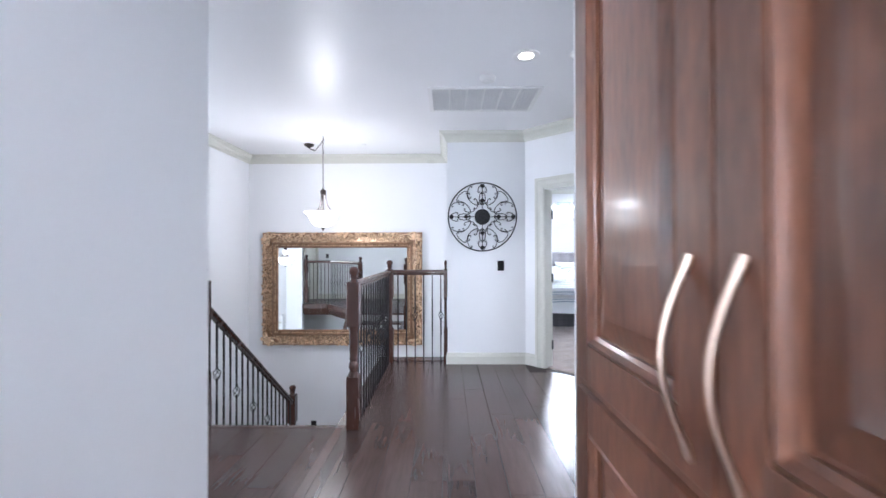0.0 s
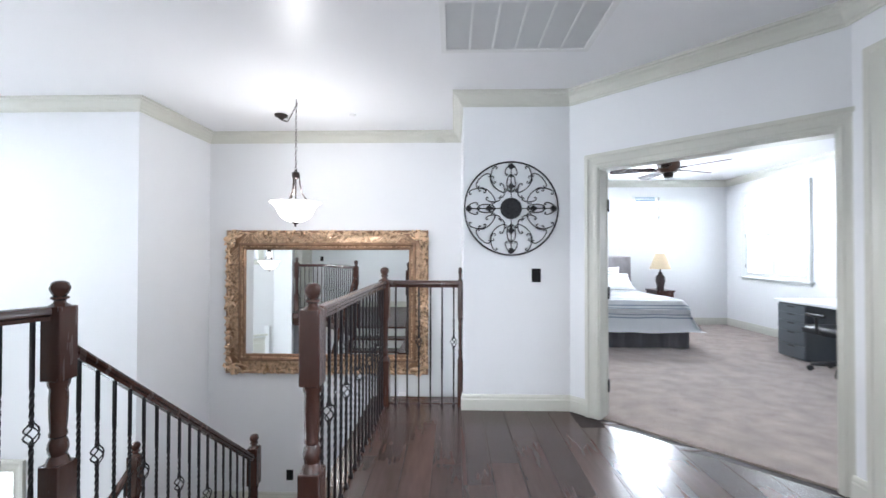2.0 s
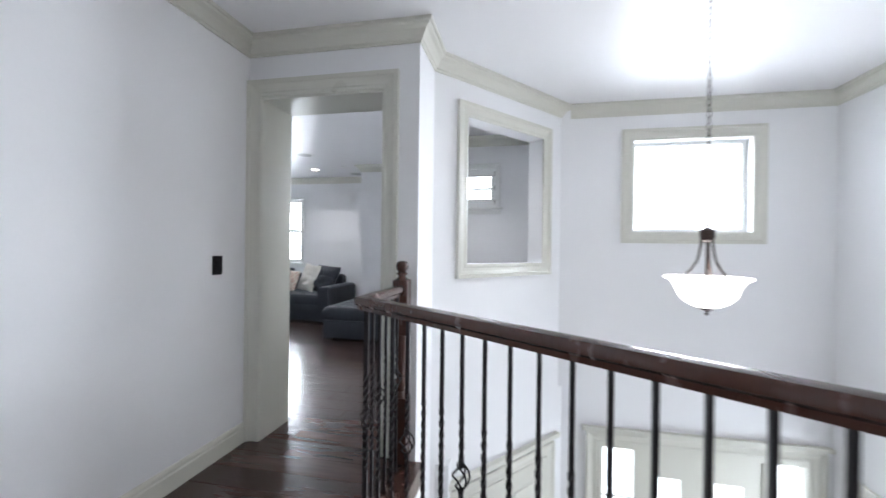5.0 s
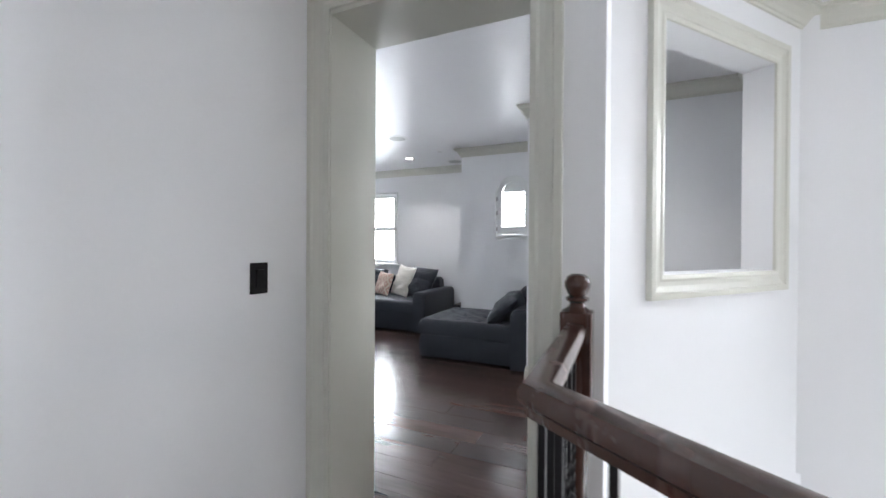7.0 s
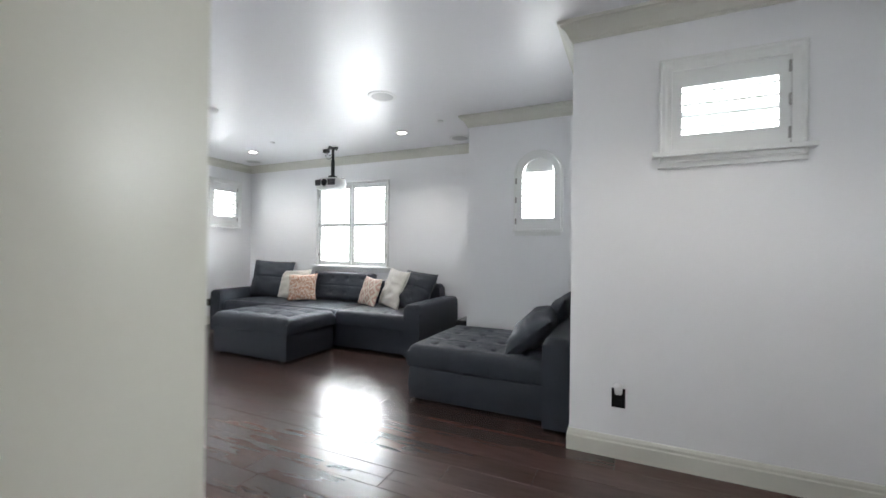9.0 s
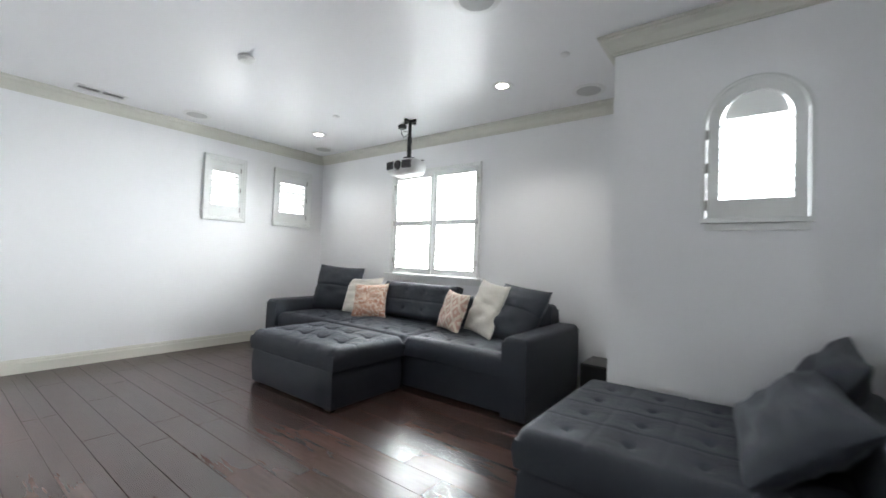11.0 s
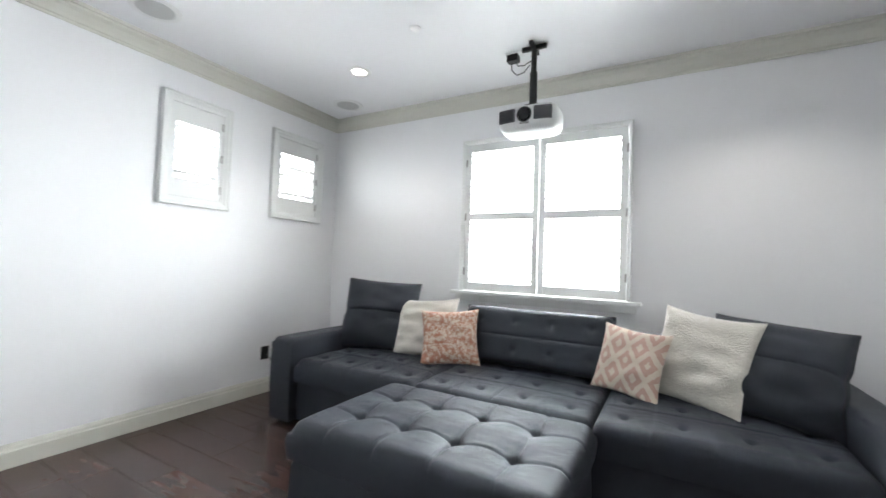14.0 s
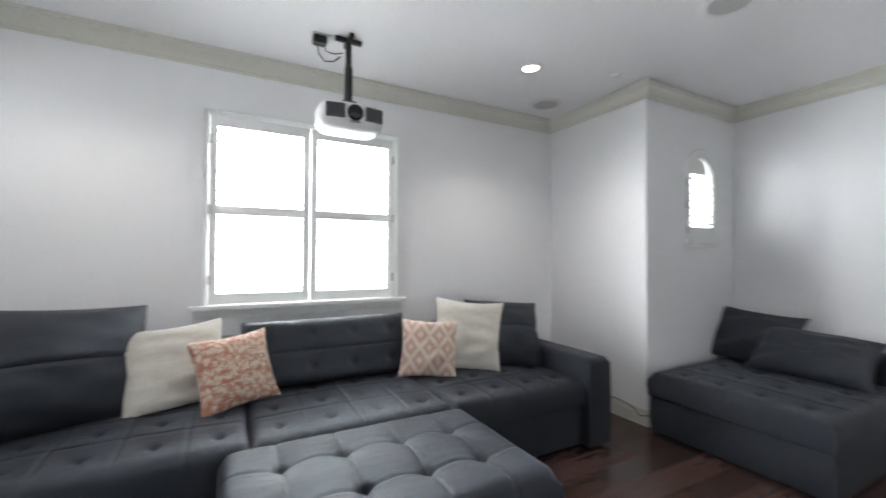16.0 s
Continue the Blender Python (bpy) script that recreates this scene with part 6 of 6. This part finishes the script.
for s in (-1, 1):
    part("armrest", tube(bmesh.new(), [(s * 0.2, 0, 0.44), (s * 0.29, 0, 0.46), (s * 0.3, 0, 0.64), (s * 0.3, 0.12, 0.66), (s * 0.3, -0.1, 0.66)], 0.018, 8), PLASTIC_B, chair)
for i in range(5):
    a = 2 * math.pi * i / 5
    part("base_leg", tube(bmesh.new(), [(0, 0, 0.12), (0.28 * math.cos(a), 0.28 * math.sin(a), 0.08)], [0.028, 0.016], 8), PLASTIC_B, chair)
    part("castor", lathe(bmesh.new(), [(0.012, -0.014), (0.032, -0.012), (0.032, 0.012), (0.012, 0.014)], 12, Matrix.Translation((0.28 * math.cos(a), 0.28 * math.sin(a), 0.038)) @ pose(0, 0, 0, 90, 0, math.degrees(a))), PLASTIC_B, chair)

fan = thing("ceiling_fan", (4.98, 9.2, BED_CEIL - 0.18), "brown ceiling fan with five dark blades and a light", "ceiling fan")
part("motor", lathe(bmesh.new(), [(0.03, -0.24), (0.09, -0.235), (0.12, -0.2), (0.13, -0.13), (0.11, -0.09), (0.06, -0.07), (0.03, -0.04), (0.06, -0.01), (0.065, 0)], 28), material("fan_brown", (0.09, 0.05, 0.035), 0.4, metal=0.3), fan, "brown motor housing", smooth=True)
part("downrod", tube(bmesh.new(), [(0, 0, -0.02), (0, 0, 0.17)], 0.014, 10), BRONZE, fan)
part("ceiling_canopy", lathe(bmesh.new(), [(0.02, 0.12), (0.055, 0.14), (0.065, 0.18)], 20), BRONZE, fan, smooth=True)
part("light_cap", lathe(bmesh.new(), [(0.004, -0.3), (0.05, -0.29), (0.06, -0.25), (0.055, -0.238)], 20), BRONZE, fan, smooth=True)
for i in range(5):
    bm = bmesh.new()
    prism(bm, [(0.16, -0.05), (0.2, -0.065), (0.62, -0.07), (0.65, -0.05), (0.66, 0), (0.65, 0.05), (0.62, 0.07), (0.2, 0.065), (0.16, 0.05)], -0.004, 0.004, pose(0, 0, -0.19, 12, 0, 0))
    bmesh.ops.transform(bm, matrix=pose(0, 0, 0, 0, 0, 72 * i + 20), verts=bm.verts)
    part("blade", bm, DARKWOOD, fan)
    part("blade_iron", box(bmesh.new(), 0.1, 0.2, -0.016, 0.016, -0.2, -0.185, pose(0, 0, 0, 0, 0, 72 * i + 20)), BRONZE, fan)
speaker(6.1, 8.85, BED_CEIL)
bv = thing("ceiling_register", (6.6, 8.92, BED_CEIL), "small white bedroom ceiling air register", "air vent")
part("frame", a_box(-0.16, 0.16, -0.09, 0.09, -0.008, 0.0), PLASTIC_W, bv, bevel=0.003)
for i in range(9):
    part("slat", a_box(-0.14, 0.14, -0.072 + i * 0.017, -0.064 + i * 0.017, -0.011, -0.0081), handle_steel, bv)

# ---- floor planks ----
HALL = [(-1.64, -1.25, (3.365, 3.365), (4.23, 4.23)), (-1.25, -0.56, (3.26, 3.26), (4.42, 4.42)), (-0.56, 0.44, (3.26, 3.26), (4.42, 5.69)), (0.44, 0.56, (3.26, 3.26), (5.69, 6.02)),
        (0.56, 1.62, (3.26, 3.26), (6.02, 6.02)), (1.62, 1.757, (4.115, 4.115), (6.02, 6.02)), (1.757, 2.46, (0.9, 0.9), (7.91, 7.91)), (2.46, 2.80, (0.9, 0.9), (7.75, 7.75)),
        (2.80, 3.38, (4.04, 4.04), (7.75, 7.75)), (3.38, 4.58, (4.04, 4.04), (7.70, 6.50)), (4.58, 6.2, (3.9, 3.9), (6.37, 6.37))]
MEDIA = [(-6.42, -5.33, (-2.335, -2.335), (2.35, 2.35)), (-5.33, -3.9, (-2.335, -2.335), (3.63, 3.63)), (-3.9, -3.08, (-2.335, -2.335), (5.43, 5.43)), (-3.08, -1.74, (-2.335, -2.335), (5.40, 4.36)), (-1.74, -1.64, (-2.335, -2.335), (4.23, 4.23))]
PITCH, SEAM = 0.187, 0.0016


def plank(parent, quad):
    """One board: a thin prism with eased top edges."""
    c = Vector((sum(p[0] for p in quad) / 4, sum(p[1] for p in quad) / 4))
    me = bpy.data.meshes.new("plank")
    low_ = [(x, y, -0.004) for x, y in quad]
    mid_ = [(x, y, -0.0012) for x, y in quad]
    ease = 0.0016
    top_ = []
    for x, y in quad:
        top_.append((x - math.copysign(ease, x - c.x), y - math.copysign(ease, y - c.y), 0.0))
    faces = [(3, 2, 1, 0), (8, 9, 10, 11)] + [(i, (i + 1) % 4, 4 + (i + 1) % 4, 4 + i) for i in range(4)] + [(4 + i, 4 + (i + 1) % 4, 8 + (i + 1) % 4, 8 + i) for i in range(4)]
    me.from_pydata(low_ + mid_ + top_, [], faces)
    me.materials.append(PLANK)
    new("plank", me).parent = parent


def lay(parent, regions, seed):
    rows_ = {}
    r = random.Random(seed)
    for xa, xb, lo, hi in regions:
        f = lambda pair, x: pair[0] + (pair[1] - pair[0]) * (x - xa) / (xb - xa)
        k0, k1 = math.floor(xa / PITCH + 1e-6), math.ceil(xb / PITCH - 1e-6)
        for k in range(k0, k1):
            x0, x1 = max(xa, k * PITCH), min(xb, (k + 1) * PITCH)
            if x1 - x0 < 0.006:
                continue
            if k not in rows_:
                y, cuts = -4.6 + r.random() * 1.6, []
                while y < 9:
                    cuts.append(y)
                    y += r.choice((0.95, 1.2, 1.45, 1.7)) + 0.2 * r.random()
                rows_[k] = cuts
            s0 = SEAM / 2 if x0 > xa + 1e-6 else 0
            s1 = SEAM / 2 if x1 < xb - 1e-6 else 0
            l0, l1, h0, h1 = f(lo, x0), f(lo, x1), f(hi, x0), f(hi, x1)
            cuts = rows_[k]
            for y0, y1 in zip(cuts, cuts[1:]):
                y0, y1 = y0 + SEAM / 2, y1 - SEAM / 2
                a0, a1, b0, b1 = max(y0, l0), max(y0, l1), min(y1, h0), min(y1, h1)
                if b0 - a0 < 0.02 and b1 - a1 < 0.02:
                    continue
                b0, b1 = max(b0, a0 + 0.004), max(b1, a1 + 0.004)
                plank(parent, [(x0 + s0, a0), (x1 - s1, a1), (x1 - s1, b1), (x0 + s0, b0)])


lay(bpy.data.objects["floor"], HALL, 11)
lay(bpy.data.objects["floor_media"], MEDIA, 12)
